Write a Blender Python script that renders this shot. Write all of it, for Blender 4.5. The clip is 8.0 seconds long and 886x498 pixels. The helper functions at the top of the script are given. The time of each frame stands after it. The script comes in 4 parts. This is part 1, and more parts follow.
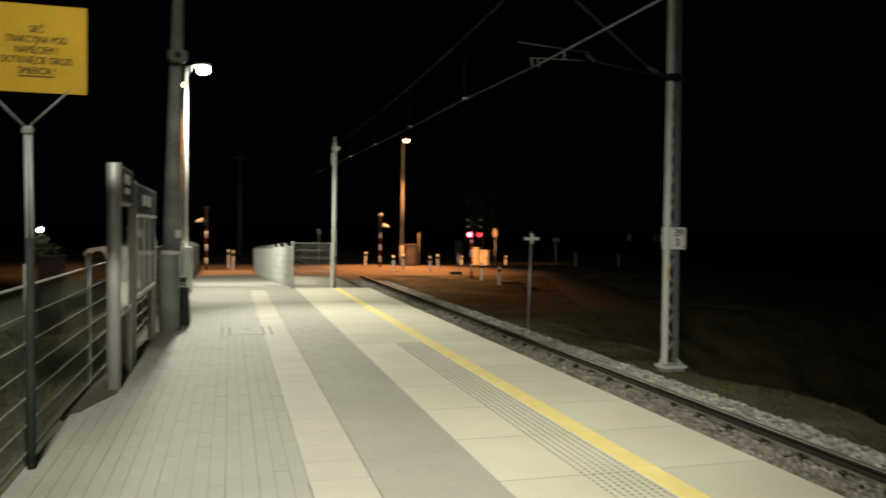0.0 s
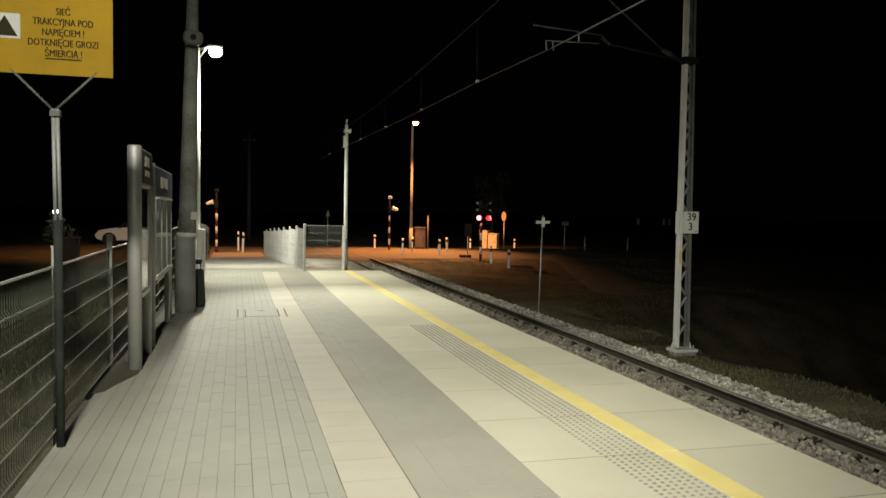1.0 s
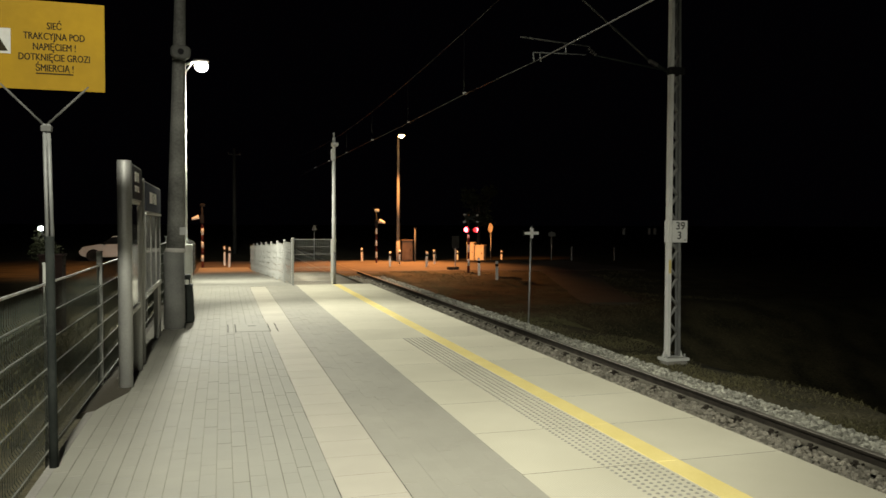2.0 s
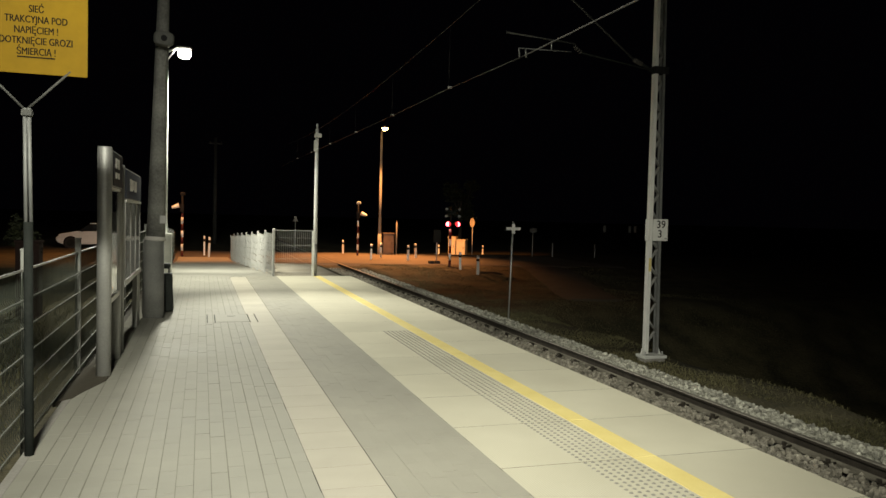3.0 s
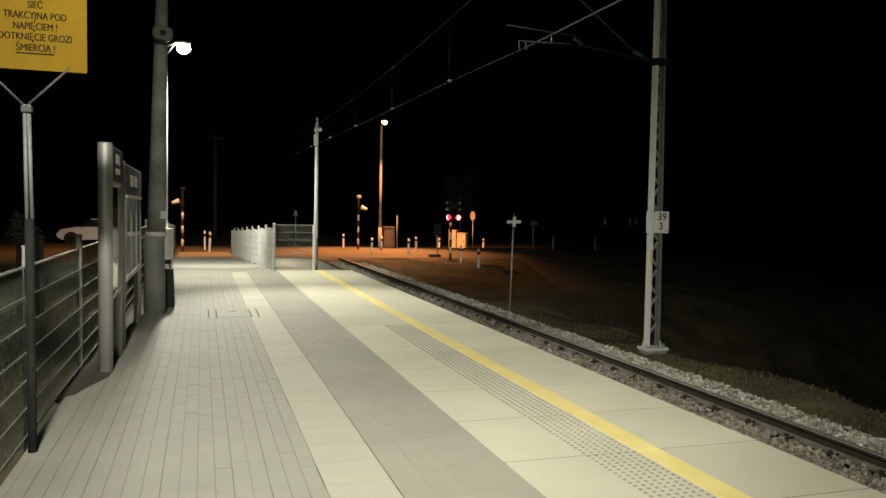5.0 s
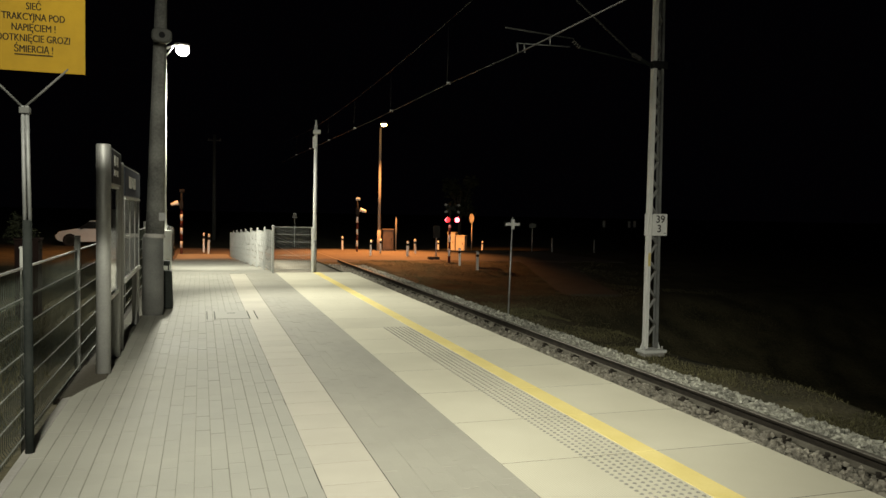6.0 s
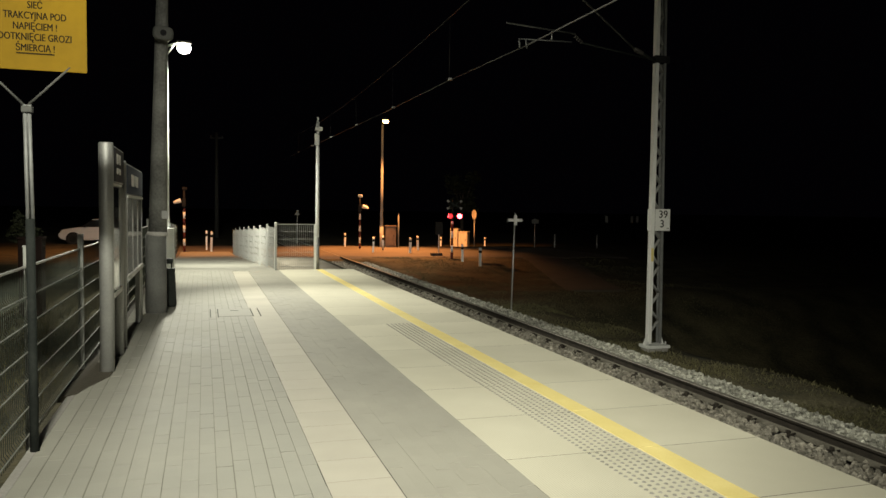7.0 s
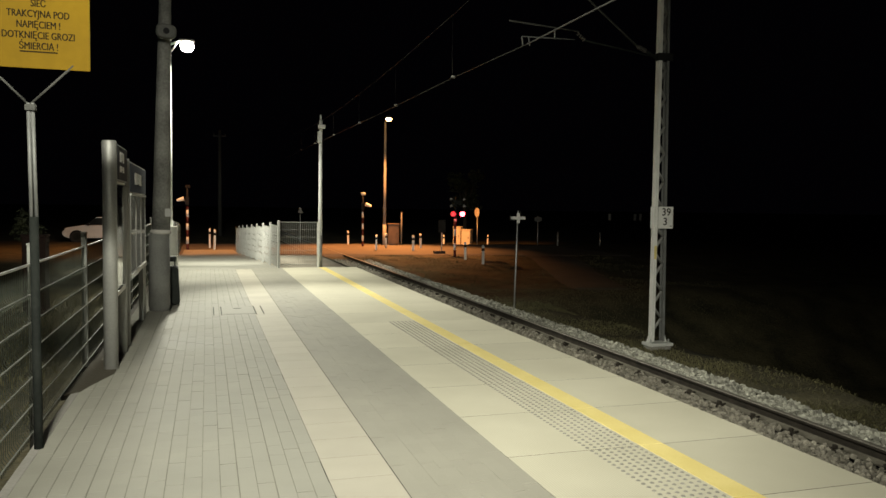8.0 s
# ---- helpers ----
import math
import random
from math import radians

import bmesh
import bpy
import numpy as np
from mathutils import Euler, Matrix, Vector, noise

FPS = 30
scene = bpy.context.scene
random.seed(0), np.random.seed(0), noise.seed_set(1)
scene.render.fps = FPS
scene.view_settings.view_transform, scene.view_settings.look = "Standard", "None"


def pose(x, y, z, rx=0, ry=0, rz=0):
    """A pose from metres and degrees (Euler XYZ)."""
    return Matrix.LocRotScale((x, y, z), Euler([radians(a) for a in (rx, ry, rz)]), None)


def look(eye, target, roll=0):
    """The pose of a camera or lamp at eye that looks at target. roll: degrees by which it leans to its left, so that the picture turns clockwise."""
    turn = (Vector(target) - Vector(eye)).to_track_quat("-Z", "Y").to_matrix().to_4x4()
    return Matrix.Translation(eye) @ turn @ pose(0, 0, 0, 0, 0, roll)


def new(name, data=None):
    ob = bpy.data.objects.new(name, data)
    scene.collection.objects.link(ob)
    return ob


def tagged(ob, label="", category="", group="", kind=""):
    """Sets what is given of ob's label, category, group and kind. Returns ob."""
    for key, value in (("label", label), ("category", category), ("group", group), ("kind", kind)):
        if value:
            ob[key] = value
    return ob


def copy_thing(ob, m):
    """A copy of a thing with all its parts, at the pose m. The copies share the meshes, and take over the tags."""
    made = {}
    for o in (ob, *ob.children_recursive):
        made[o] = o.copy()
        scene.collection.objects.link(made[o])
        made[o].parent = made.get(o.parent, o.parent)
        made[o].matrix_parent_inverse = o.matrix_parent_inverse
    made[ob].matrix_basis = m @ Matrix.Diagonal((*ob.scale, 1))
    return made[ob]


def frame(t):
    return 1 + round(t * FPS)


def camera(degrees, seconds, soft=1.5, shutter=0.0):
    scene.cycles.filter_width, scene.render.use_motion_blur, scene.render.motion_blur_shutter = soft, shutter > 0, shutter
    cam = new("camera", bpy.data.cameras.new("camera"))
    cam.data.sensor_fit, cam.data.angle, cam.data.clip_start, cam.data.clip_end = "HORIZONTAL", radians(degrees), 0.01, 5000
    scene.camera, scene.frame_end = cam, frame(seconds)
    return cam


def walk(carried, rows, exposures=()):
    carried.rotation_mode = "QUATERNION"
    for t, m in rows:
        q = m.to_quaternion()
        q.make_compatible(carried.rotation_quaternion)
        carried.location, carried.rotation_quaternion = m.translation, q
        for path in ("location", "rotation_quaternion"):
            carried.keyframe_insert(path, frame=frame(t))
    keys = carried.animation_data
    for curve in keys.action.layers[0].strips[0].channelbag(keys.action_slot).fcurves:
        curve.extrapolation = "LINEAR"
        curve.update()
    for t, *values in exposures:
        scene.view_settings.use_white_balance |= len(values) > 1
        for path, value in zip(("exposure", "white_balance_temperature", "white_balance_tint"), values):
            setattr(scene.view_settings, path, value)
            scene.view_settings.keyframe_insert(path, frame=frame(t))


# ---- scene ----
cam = camera(60.0, 8.0, soft=1.5, shutter=0.5)
walk(cam, [
    (0.0, pose(0.190, -0.030, 1.615, 88.48, -0.68, -15.53)),
    (0.2, pose(0.164, -0.105, 1.627, 88.31, 0.28, -17.57)),
    (0.5, pose(0.084, -0.022, 1.611, 87.60, 0.73, -16.72)),
    (0.7, pose(0.065, 0.025, 1.635, 87.46, -0.23, -16.01)),
    (1.0, pose(0.079, -0.040, 1.617, 87.21, -0.91, -14.98)),
    (1.2, pose(0.078, 0.024, 1.598, 86.71, -1.49, -15.46)),
    (1.5, pose(0.052, 0.001, 1.608, 87.51, -1.08, -15.68)),
    (1.7, pose(0.035, -0.003, 1.617, 87.96, -0.17, -15.49)),
    (2.0, pose(0.011, 0.010, 1.610, 88.14, -0.19, -16.06)),
    (2.2, pose(-0.001, 0.004, 1.614, 88.19, -0.66, -16.87)),
    (3.3, pose(-0.003, 0.011, 1.608, 87.63, -1.45, -17.47)),
    (3.5, pose(-0.002, 0.004, 1.609, 87.66, -1.38, -17.63)),
    (4.0, pose(-0.004, 0.004, 1.603, 87.34, -1.12, -17.46)),
    (4.5, pose(-0.003, 0.001, 1.610, 87.20, -1.01, -17.34)),
    (4.7, pose(-0.012, 0.022, 1.616, 87.18, -0.97, -17.38)),
    (5.8, pose(-0.001, 0.017, 1.608, 87.40, -1.20, -17.54)),
    (6.0, pose(-0.001, 0.009, 1.609, 87.40, -1.09, -17.47)),
    (6.5, pose(-0.002, 0.005, 1.614, 87.16, -0.49, -17.09)),
    (7.0, pose(-0.001, 0.014, 1.610, 87.12, -0.76, -17.29)),
    (7.5, pose(-0.001, -0.001, 1.604, 86.73, -0.52, -16.83)),
    (8.0, pose(-0.000, 0.010, 1.609, 86.96, -0.73, -17.07)),
])

# ---------------------------------------------------------------- light
world = bpy.data.worlds.new("night")
scene.world = world
world.use_nodes = True
world.node_tree.nodes["Background"].inputs["Color"].default_value = (0.30, 0.25, 0.42, 1)
world.node_tree.nodes["Background"].inputs["Strength"].default_value = 0.0016

LED = (0.972, 0.95, 0.795)
SODIUM = (1.0, 0.36, 0.095)
LED_HEADS = [(-0.44, 19.5, 5.5), (-0.66, -1.0, 6.0), (-0.66, -21.0, 6.0)]
SODIUM_HEADS = [(9.77, 42.45, 6.60), (-1.95, 37.45, 8.14)]


def spot(name, eye, target, watts, colour, cone, blend=0.6, size=0.12):
    lamp = bpy.data.lights.new(name, "SPOT")
    lamp.energy, lamp.color, lamp.spot_size, lamp.spot_blend, lamp.shadow_soft_size = watts, colour, radians(cone), blend, size
    ob = new(name, lamp)
    ob.matrix_world = look(eye, target)
    return ob


for hx, hy, hz in LED_HEADS:
    e = (hx, hy, hz - 0.33)
    if hy > 10:
        spot("platform_light", e, (hx + 1.2, hy, 0), 2500, LED, 108, 0.9, 0.3)
        spot("platform_light", e, (hx + 4.0, hy - 11, 0), 6400, LED, 67, 0.9, 0.3)
        spot("platform_light", e, (hx + 1.5, hy + 10, 0), 7000, LED, 80, 0.9, 0.3)
    else:
        spot("platform_light", e, (hx + 3.9, hy + 3.5, 0), 1350, LED, 66, 0.9, 0.3)
        for s in (-1, 1):
            spot("platform_light", e, (hx + 2.4, hy + s * 11, 0), 4900, LED, 67, 0.9, 0.3)
for hx, hy, hz in SODIUM_HEADS:
    spot("street_light", (hx, hy, hz - 0.26), (hx - 1.2, hy - 2.3 if hx > 0 else hy + 1.5, -0.6), 10500 if hx > 0 else 3400, SODIUM, 102, 0.8)
spot("street_light", (9.77, 42.45, 6.34), (16.2, 48.8, -0.1), 12000, SODIUM, 38, 0.9)
spot("street_light", (9.77, 42.45, 6.34), (10.0, 32.0, -0.9), 2800, SODIUM, 42, 1.0)

# ---------------------------------------------------------------- materials


def mat(name, c1, c2, rough=0.75, metal=0.0, fine=60.0, coarse=2.5, bump=0.25, depth=0.004, rnd=0.0, specular=0.35, ribs=0.0):
    """Two colours mixed by fine grain and by coarse stains, at true size."""
    m = bpy.data.materials.new(name)
    m.use_nodes = True
    nt = m.node_tree
    n, l = nt.nodes, nt.links
    bsdf = n["Principled BSDF"]
    geo = n.new("ShaderNodeNewGeometry")
    a, b = n.new("ShaderNodeTexNoise"), n.new("ShaderNodeTexNoise")
    a.inputs["Scale"].default_value, a.inputs["Detail"].default_value = fine, 4
    b.inputs["Scale"].default_value, b.inputs["Detail"].default_value = coarse, 5
    l.new(geo.outputs["Position"], a.inputs["Vector"])
    l.new(geo.outputs["Position"], b.inputs["Vector"])
    add = n.new("ShaderNodeMath")
    add.operation = "MULTIPLY_ADD"
    l.new(a.outputs["Fac"], add.inputs[0])
    add.inputs[1].default_value = 0.5
    l.new(b.outputs["Fac"], add.inputs[2])
    ramp = n.new("ShaderNodeMapRange")
    ramp.inputs["From Min"].default_value, ramp.inputs["From Max"].default_value = 0.48, 1.02
    l.new(add.outputs[0], ramp.inputs["Value"])
    mix = n.new("ShaderNodeMix")
    mix.data_type = "RGBA"
    mix.inputs["A"].default_value, mix.inputs["B"].default_value = (*c1, 1), (*c2, 1)
    l.new(ramp.outputs["Result"], mix.inputs["Factor"])
    colour = mix.outputs["Result"]
    if rnd:
        info = n.new("ShaderNodeObjectInfo")
        island = n.new("ShaderNodeMath")
        island.operation = "ADD"
        l.new(info.outputs["Random"], island.inputs[0])
        l.new(geo.outputs["Random Per Island"], island.inputs[1])
        frac = n.new("ShaderNodeMath")
        frac.operation = "FRACT"
        l.new(island.outputs[0], frac.inputs[0])
        val = n.new("ShaderNodeMapRange")
        val.inputs["To Min"].default_value, val.inputs["To Max"].default_value = 1 - rnd, 1 + rnd
        l.new(frac.outputs[0], val.inputs["Value"])
        hsv = n.new("ShaderNodeHueSaturation")
        l.new(val.outputs["Result"], hsv.inputs["Value"])
        l.new(colour, hsv.inputs["Color"])
        colour = hsv.outputs["Color"]
    l.new(colour, bsdf.inputs["Base Color"])
    bsdf.inputs["Metallic"].default_value = metal
    bsdf.inputs["Specular IOR Level"].default_value = specular
    rr = n.new("ShaderNodeMapRange")
    rr.inputs["To Min"].default_value, rr.inputs["To Max"].default_value = max(0.03, rough - 0.1), min(1, rough + 0.1)
    l.new(b.outputs["Fac"], rr.inputs["Value"])
    l.new(rr.outputs["Result"], bsdf.inputs["Roughness"])
    if bump:
        bp = n.new("ShaderNodeBump")
        bp.inputs["Strength"].default_value, bp.inputs["Distance"].default_value = bump, depth
        height = add.outputs[0]
        if ribs:
            wave = n.new("ShaderNodeTexWave")
            wave.bands_direction, wave.wave_profile = "X", "SIN"
            wave.inputs["Scale"].default_value, wave.inputs["Distortion"].default_value = ribs, 0.0
            l.new(geo.outputs["Position"], wave.inputs["Vector"])
            mad = n.new("ShaderNodeMath")
            mad.operation = "MULTIPLY_ADD"
            l.new(wave.outputs["Fac"], mad.inputs[0])
            mad.inputs[1].default_value = 0.9
            l.new(height, mad.inputs[2])
            height = mad.outputs[0]
        l.new(height, bp.inputs["Height"])
        l.new(bp.outputs["Normal"], bsdf.inputs["Normal"])
    return m


def glow(name, colour, strength):
    m = bpy.data.materials.new(name)
    m.use_nodes = True
    b = m.node_tree.nodes["Principled BSDF"]
    b.inputs["Base Color"].default_value = (0.3, 0.3, 0.3, 1)
    b.inputs["Emission Color"].default_value, b.inputs["Emission Strength"].default_value = (*colour, 1), strength
    return m


def glass(name):
    m = bpy.data.materials.new(name)
    m.use_nodes = True
    b = m.node_tree.nodes["Principled BSDF"]
    b.inputs["Base Color"].default_value = (0.9, 0.93, 0.92, 1)
    b.inputs["Roughness"].default_value, b.inputs["Transmission Weight"].default_value = 0.04, 1.0
    return m


M_SLAB = mat("edge_slab_concrete", (0.455, 0.433, 0.335), (0.545, 0.522, 0.412), 0.85, fine=120, coarse=1.2, bump=0.4, depth=0.0025, rnd=0.05, ribs=19.0)
M_TILE = mat("guide_tile_concrete", (0.365, 0.342, 0.282), (0.43, 0.405, 0.337), 0.8, fine=120, coarse=2, bump=0.3, depth=0.002, rnd=0.04)
M_PAVE = mat("grey_paving", (0.252, 0.249, 0.213), (0.325, 0.318, 0.273), 0.8, fine=150, coarse=0.9, bump=0.4, depth=0.002, rnd=0.02)
M_PAVE_WARM = mat("warm_grey_paving", (0.251, 0.244, 0.204), (0.324, 0.313, 0.262), 0.8, fine=150, coarse=0.9, bump=0.4, depth=0.002, rnd=0.02)
M_JOINT = mat("joint_sand", (0.035, 0.034, 0.028), (0.085, 0.08, 0.07), 0.98, specular=0.05)
M_SAND = mat("joint_grit", (0.14, 0.137, 0.114), (0.23, 0.225, 0.19), 0.98, specular=0.05)
# studs darker than the slab: the shading of the domes is in the colour
M_STUD = mat("shaded_stud_grey", (0.19, 0.185, 0.16), (0.27, 0.26, 0.23), 0.7, rnd=0.08)
M_YELLOW = mat("yellow_line_paint", (0.68, 0.56, 0.20), (0.79, 0.67, 0.28), 0.6, fine=90, coarse=3, bump=0.2, depth=0.001)
M_CONC = mat("raw_concrete", (0.22, 0.21, 0.19), (0.36, 0.35, 0.32), 0.85, fine=40, coarse=2, bump=0.5, depth=0.006)
M_CONC_DARK = mat("weathered_mast_concrete", (0.085, 0.085, 0.08), (0.15, 0.15, 0.138), 0.85, fine=45, coarse=3, bump=0.5, depth=0.005)
M_MID = mat("weathered_galvanised_tube", (0.15, 0.155, 0.15), (0.24, 0.245, 0.235), 0.6, 0.25, fine=25, coarse=4, bump=0.05, depth=0.001)
M_MAST = mat("stained_mast_concrete", (0.065, 0.065, 0.060), (0.20, 0.20, 0.186), 0.9, fine=30, coarse=2.2, bump=0.6, depth=0.006, specular=0.2)
M_GALV = mat("galvanised_steel", (0.42, 0.43, 0.42), (0.62, 0.63, 0.61), 0.5, 0.55, fine=25, coarse=4, bump=0.05, depth=0.001)
M_BARRIER = mat("pale_galvanised_barrier", (0.235, 0.238, 0.221), (0.32, 0.323, 0.30), 0.65, 0.1, fine=30, coarse=4, bump=0.05, depth=0.001)
M_WHITEST = mat("pale_grey_painted_steel", (0.55, 0.56, 0.53), (0.68, 0.69, 0.65), 0.45, fine=30, coarse=4, bump=0.05, depth=0.001)
M_SILVER = mat("brushed_silver", (0.30, 0.30, 0.285), (0.42, 0.42, 0.395), 0.55, 0.5, fine=50, coarse=3, bump=0.05, depth=0.001)
# wires darkened for shade on the mesh; ribs use paler M_POST for caught light
M_FENCE = mat("shaded_fence_wire", (0.040, 0.050, 0.037), (0.085, 0.095, 0.076), 0.65, 0.1, fine=30, coarse=4, bump=0.05, depth=0.001)
M_POST = mat("grey_fence_post", (0.17, 0.175, 0.16), (0.27, 0.275, 0.25), 0.6, 0.15, fine=30, coarse=4, bump=0.08, depth=0.001)
M_DULL = mat("dull_tube_steel", (0.045, 0.047, 0.043), (0.085, 0.085, 0.078), 0.7, 0.1, fine=30, coarse=4, bump=0.05, depth=0.001)
M_DARKST = mat("dark_painted_steel", (0.010, 0.012, 0.011), (0.024, 0.027, 0.024), 0.8, fine=40, coarse=5, bump=0.1, depth=0.001, specular=0.1)
M_BLACK = mat("black_plastic", (0.010, 0.010, 0.011), (0.022, 0.022, 0.022), 0.8, bump=0.05, depth=0.001, specular=0.1)
M_SIGN = mat("yellow_sign_enamel", (0.150, 0.090, 0.004), (0.190, 0.116, 0.006), 0.7, fine=20, coarse=2, bump=0.03, depth=0.001, specular=0.1)
M_INK = mat("black_print", (0.012, 0.010, 0.006), (0.022, 0.018, 0.01), 0.9, bump=0, specular=0.05)
M_WHITE = mat("white_paint", (0.68, 0.68, 0.64), (0.8, 0.8, 0.76), 0.5, fine=30, coarse=4, bump=0.1, depth=0.001)
M_RED = mat("red_paint", (0.045, 0.006, 0.006), (0.075, 0.010, 0.009), 0.5, bump=0.05, depth=0.001)
M_HEAD = mat("near_black_header", (0.012, 0.013, 0.016), (0.022, 0.023, 0.027), 0.6, bump=0.02, depth=0.001, specular=0.2)
M_BLUE = mat("dark_blue_header", (0.032, 0.040, 0.062), (0.045, 0.055, 0.082), 0.75, bump=0.02, depth=0.001, specular=0.08)
M_PAPER = mat("printed_paper", (0.50, 0.50, 0.46), (0.62, 0.62, 0.57), 0.7, bump=0)
M_GREYINK = mat("grey_print", (0.22, 0.22, 0.21), (0.30, 0.30, 0.28), 0.7, bump=0)
# dusty foot paler as if lit from above, rusty web darkened for head's shadow
M_FOOT = mat("dusty_lit_rail_foot", (0.075, 0.069, 0.054), (0.15, 0.14, 0.112), 0.9, 0.0, fine=50, coarse=5, bump=0.4, depth=0.002, specular=0.1)
M_RAIL = mat("rusty_shaded_rail", (0.016, 0.0135, 0.0105), (0.042, 0.036, 0.028), 0.85, 0.0, fine=80, coarse=6, bump=0.4, depth=0.002, specular=0.12)
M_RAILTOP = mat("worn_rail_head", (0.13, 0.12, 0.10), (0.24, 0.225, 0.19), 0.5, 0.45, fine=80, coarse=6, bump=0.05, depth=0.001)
M_SLEEPER = mat("sleeper_concrete", (0.07, 0.063, 0.052), (0.13, 0.12, 0.10), 0.9, fine=60, coarse=4, bump=0.5, depth=0.005)
M_STONE = mat("ballast_stone", (0.19, 0.188, 0.155), (0.50, 0.495, 0.425), 0.9, fine=70, coarse=9, bump=0.4, depth=0.003, rnd=0.45)
M_STONE_DARK = mat("oily_ballast_stone", (0.11, 0.10, 0.078), (0.33, 0.31, 0.255), 0.9, fine=70, coarse=6, bump=0.3, depth=0.003, rnd=0.4)
# bed far darker than its stones: shade in the gaps is put in its colour
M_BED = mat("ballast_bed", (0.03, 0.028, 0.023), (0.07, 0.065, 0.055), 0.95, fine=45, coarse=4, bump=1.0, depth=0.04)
M_GRASSG = mat("rough_grass_ground", (0.022, 0.021, 0.010), (0.135, 0.118, 0.062), 0.95, fine=14, coarse=1.1, bump=1.0, depth=0.08)
M_BLADE = mat("dry_grass", (0.052, 0.051, 0.022), (0.165, 0.150, 0.076), 0.9, fine=20, coarse=0.8, bump=0, rnd=0.3)
M_ROAD = mat("worn_asphalt", (0.10, 0.088, 0.072), (0.17, 0.15, 0.125), 0.9, fine=60, coarse=0.7, bump=0.5, depth=0.006)
M_DIRT = mat("packed_dirt", (0.045, 0.04, 0.028), (0.085, 0.075, 0.055), 0.95, fine=25, coarse=0.6, bump=0.7, depth=0.02)
M_BOX = mat("beige_cabinet_paint", (0.50, 0.45, 0.34), (0.60, 0.55, 0.43), 0.6, fine=20, coarse=3, bump=0.05, depth=0.001)
M_BROWN = mat("brown_cabinet_paint", (0.10, 0.07, 0.05), (0.16, 0.115, 0.085), 0.6, fine=20, coarse=3, bump=0.05, depth=0.001)
M_CAR = mat("white_car_paint", (0.62, 0.62, 0.60), (0.70, 0.70, 0.68), 0.25, fine=10, coarse=2, bump=0, specular=0.6)
M_RUBBER = mat("tyre_rubber", (0.015, 0.015, 0.015), (0.03, 0.03, 0.03), 0.85, bump=0.2)
M_DGLASS = mat("dark_car_glass", (0.01, 0.011, 0.012), (0.014, 0.015, 0.016), 0.06, bump=0, specular=0.6)
M_BRICK = mat("dark_brick", (0.018, 0.009, 0.007), (0.032, 0.017, 0.013), 0.9, fine=40, coarse=8, bump=0.4, depth=0.004)
M_LEAF = mat("dark_leaf", (0.018, 0.024, 0.010), (0.045, 0.05, 0.022), 0.7, bump=0, rnd=0.35)
M_BARK = mat("bark", (0.05, 0.04, 0.03), (0.10, 0.08, 0.06), 0.95, fine=30, coarse=5, bump=0.8, depth=0.01)
M_COPPER = mat("dull_copper_wire", (0.07, 0.07, 0.065), (0.12, 0.12, 0.11), 0.45, 0.5, bump=0)
M_CERAMIC = mat("glazed_insulator", (0.06, 0.055, 0.05), (0.10, 0.095, 0.085), 0.25, bump=0)
M_GLASS = glass("display_glass")
M_LEDGLOW = glow("led_panel", (1.0, 0.95, 0.82), 70)
M_SODGLOW = glow("sodium_bulb", (1.0, 0.50, 0.16), 45)
M_REDGLOW = glow("red_signal_lit", (1.0, 0.045, 0.06), 30)
M_REDDIM = glow("red_signal_dim", (1.0, 0.02, 0.03), 1.6)
M_TORCH = glow("small_white_bulb", (1.0, 0.97, 0.9), 60)

# ---------------------------------------------------------------- mesh helpers


def link(name, bm, material, parent=None, label=""):
    me = bpy.data.meshes.new(name)
    bm.to_mesh(me)
    bm.free()
    for m in material if isinstance(material, (list, tuple)) else (material,):
        me.materials.append(m)
    ob = new(name, me)
    if parent is not None:
        ob.parent = parent
    if label:
        ob["label"] = label
    return ob


def part(name, bm, material, parent, label=""):
    return link(name, bm, material, parent, label)


def thing(name, m, label, category, group="", kind=""):
    ob = new(name)
    ob.empty_display_size = 0.2
    ob.matrix_basis = m
    return tagged(ob, label, category, group, kind)


def slot(bm, faces, index):
    for f in faces:
        f.material_index = index


def box(bm, x0, x1, y0, y1, z0, z1, bevel=0.0):
    v = [bm.verts.new((x, y, z)) for z in (z0, z1) for y in (y0, y1) for x in (x0, x1)]
    fs = [bm.faces.new([v[i] for i in q]) for q in ((0, 2, 3, 1), (4, 5, 7, 6), (0, 1, 5, 4), (2, 6, 7, 3), (0, 4, 6, 2), (1, 3, 7, 5))]
    if bevel:
        es = list({e for f in fs for e in f.edges})
        r = bmesh.ops.bevel(bm, geom=es, offset=bevel, segments=2, profile=0.6, affect="EDGES")
        fs = list({f for vv in v if vv.is_valid for f in vv.link_faces} | set(r["faces"]))
    return fs


def tube(bm, p0, p1, r0, r1=None, n=12, smooth=True, caps=True):
    p0, p1 = Vector(p0), Vector(p1)
    r1 = r0 if r1 is None else r1
    q = (p1 - p0).to_track_quat("Z", "Y")
    a = [bm.verts.new(p0 + q @ Vector((r0 * math.cos(t), r0 * math.sin(t), 0))) for t in [2 * math.pi * i / n for i in range(n)]]
    b = [bm.verts.new(p1 + q @ Vector((r1 * math.cos(t), r1 * math.sin(t), 0))) for t in [2 * math.pi * i / n for i in range(n)]]
    fs = []
    for i in range(n):
        f = bm.faces.new((a[i], a[(i + 1) % n], b[(i + 1) % n], b[i]))
        f.smooth = smooth
        fs.append(f)
    if caps:
        fs.append(bm.faces.new(a[::-1]))
        fs.append(bm.faces.new(b))
    return fs


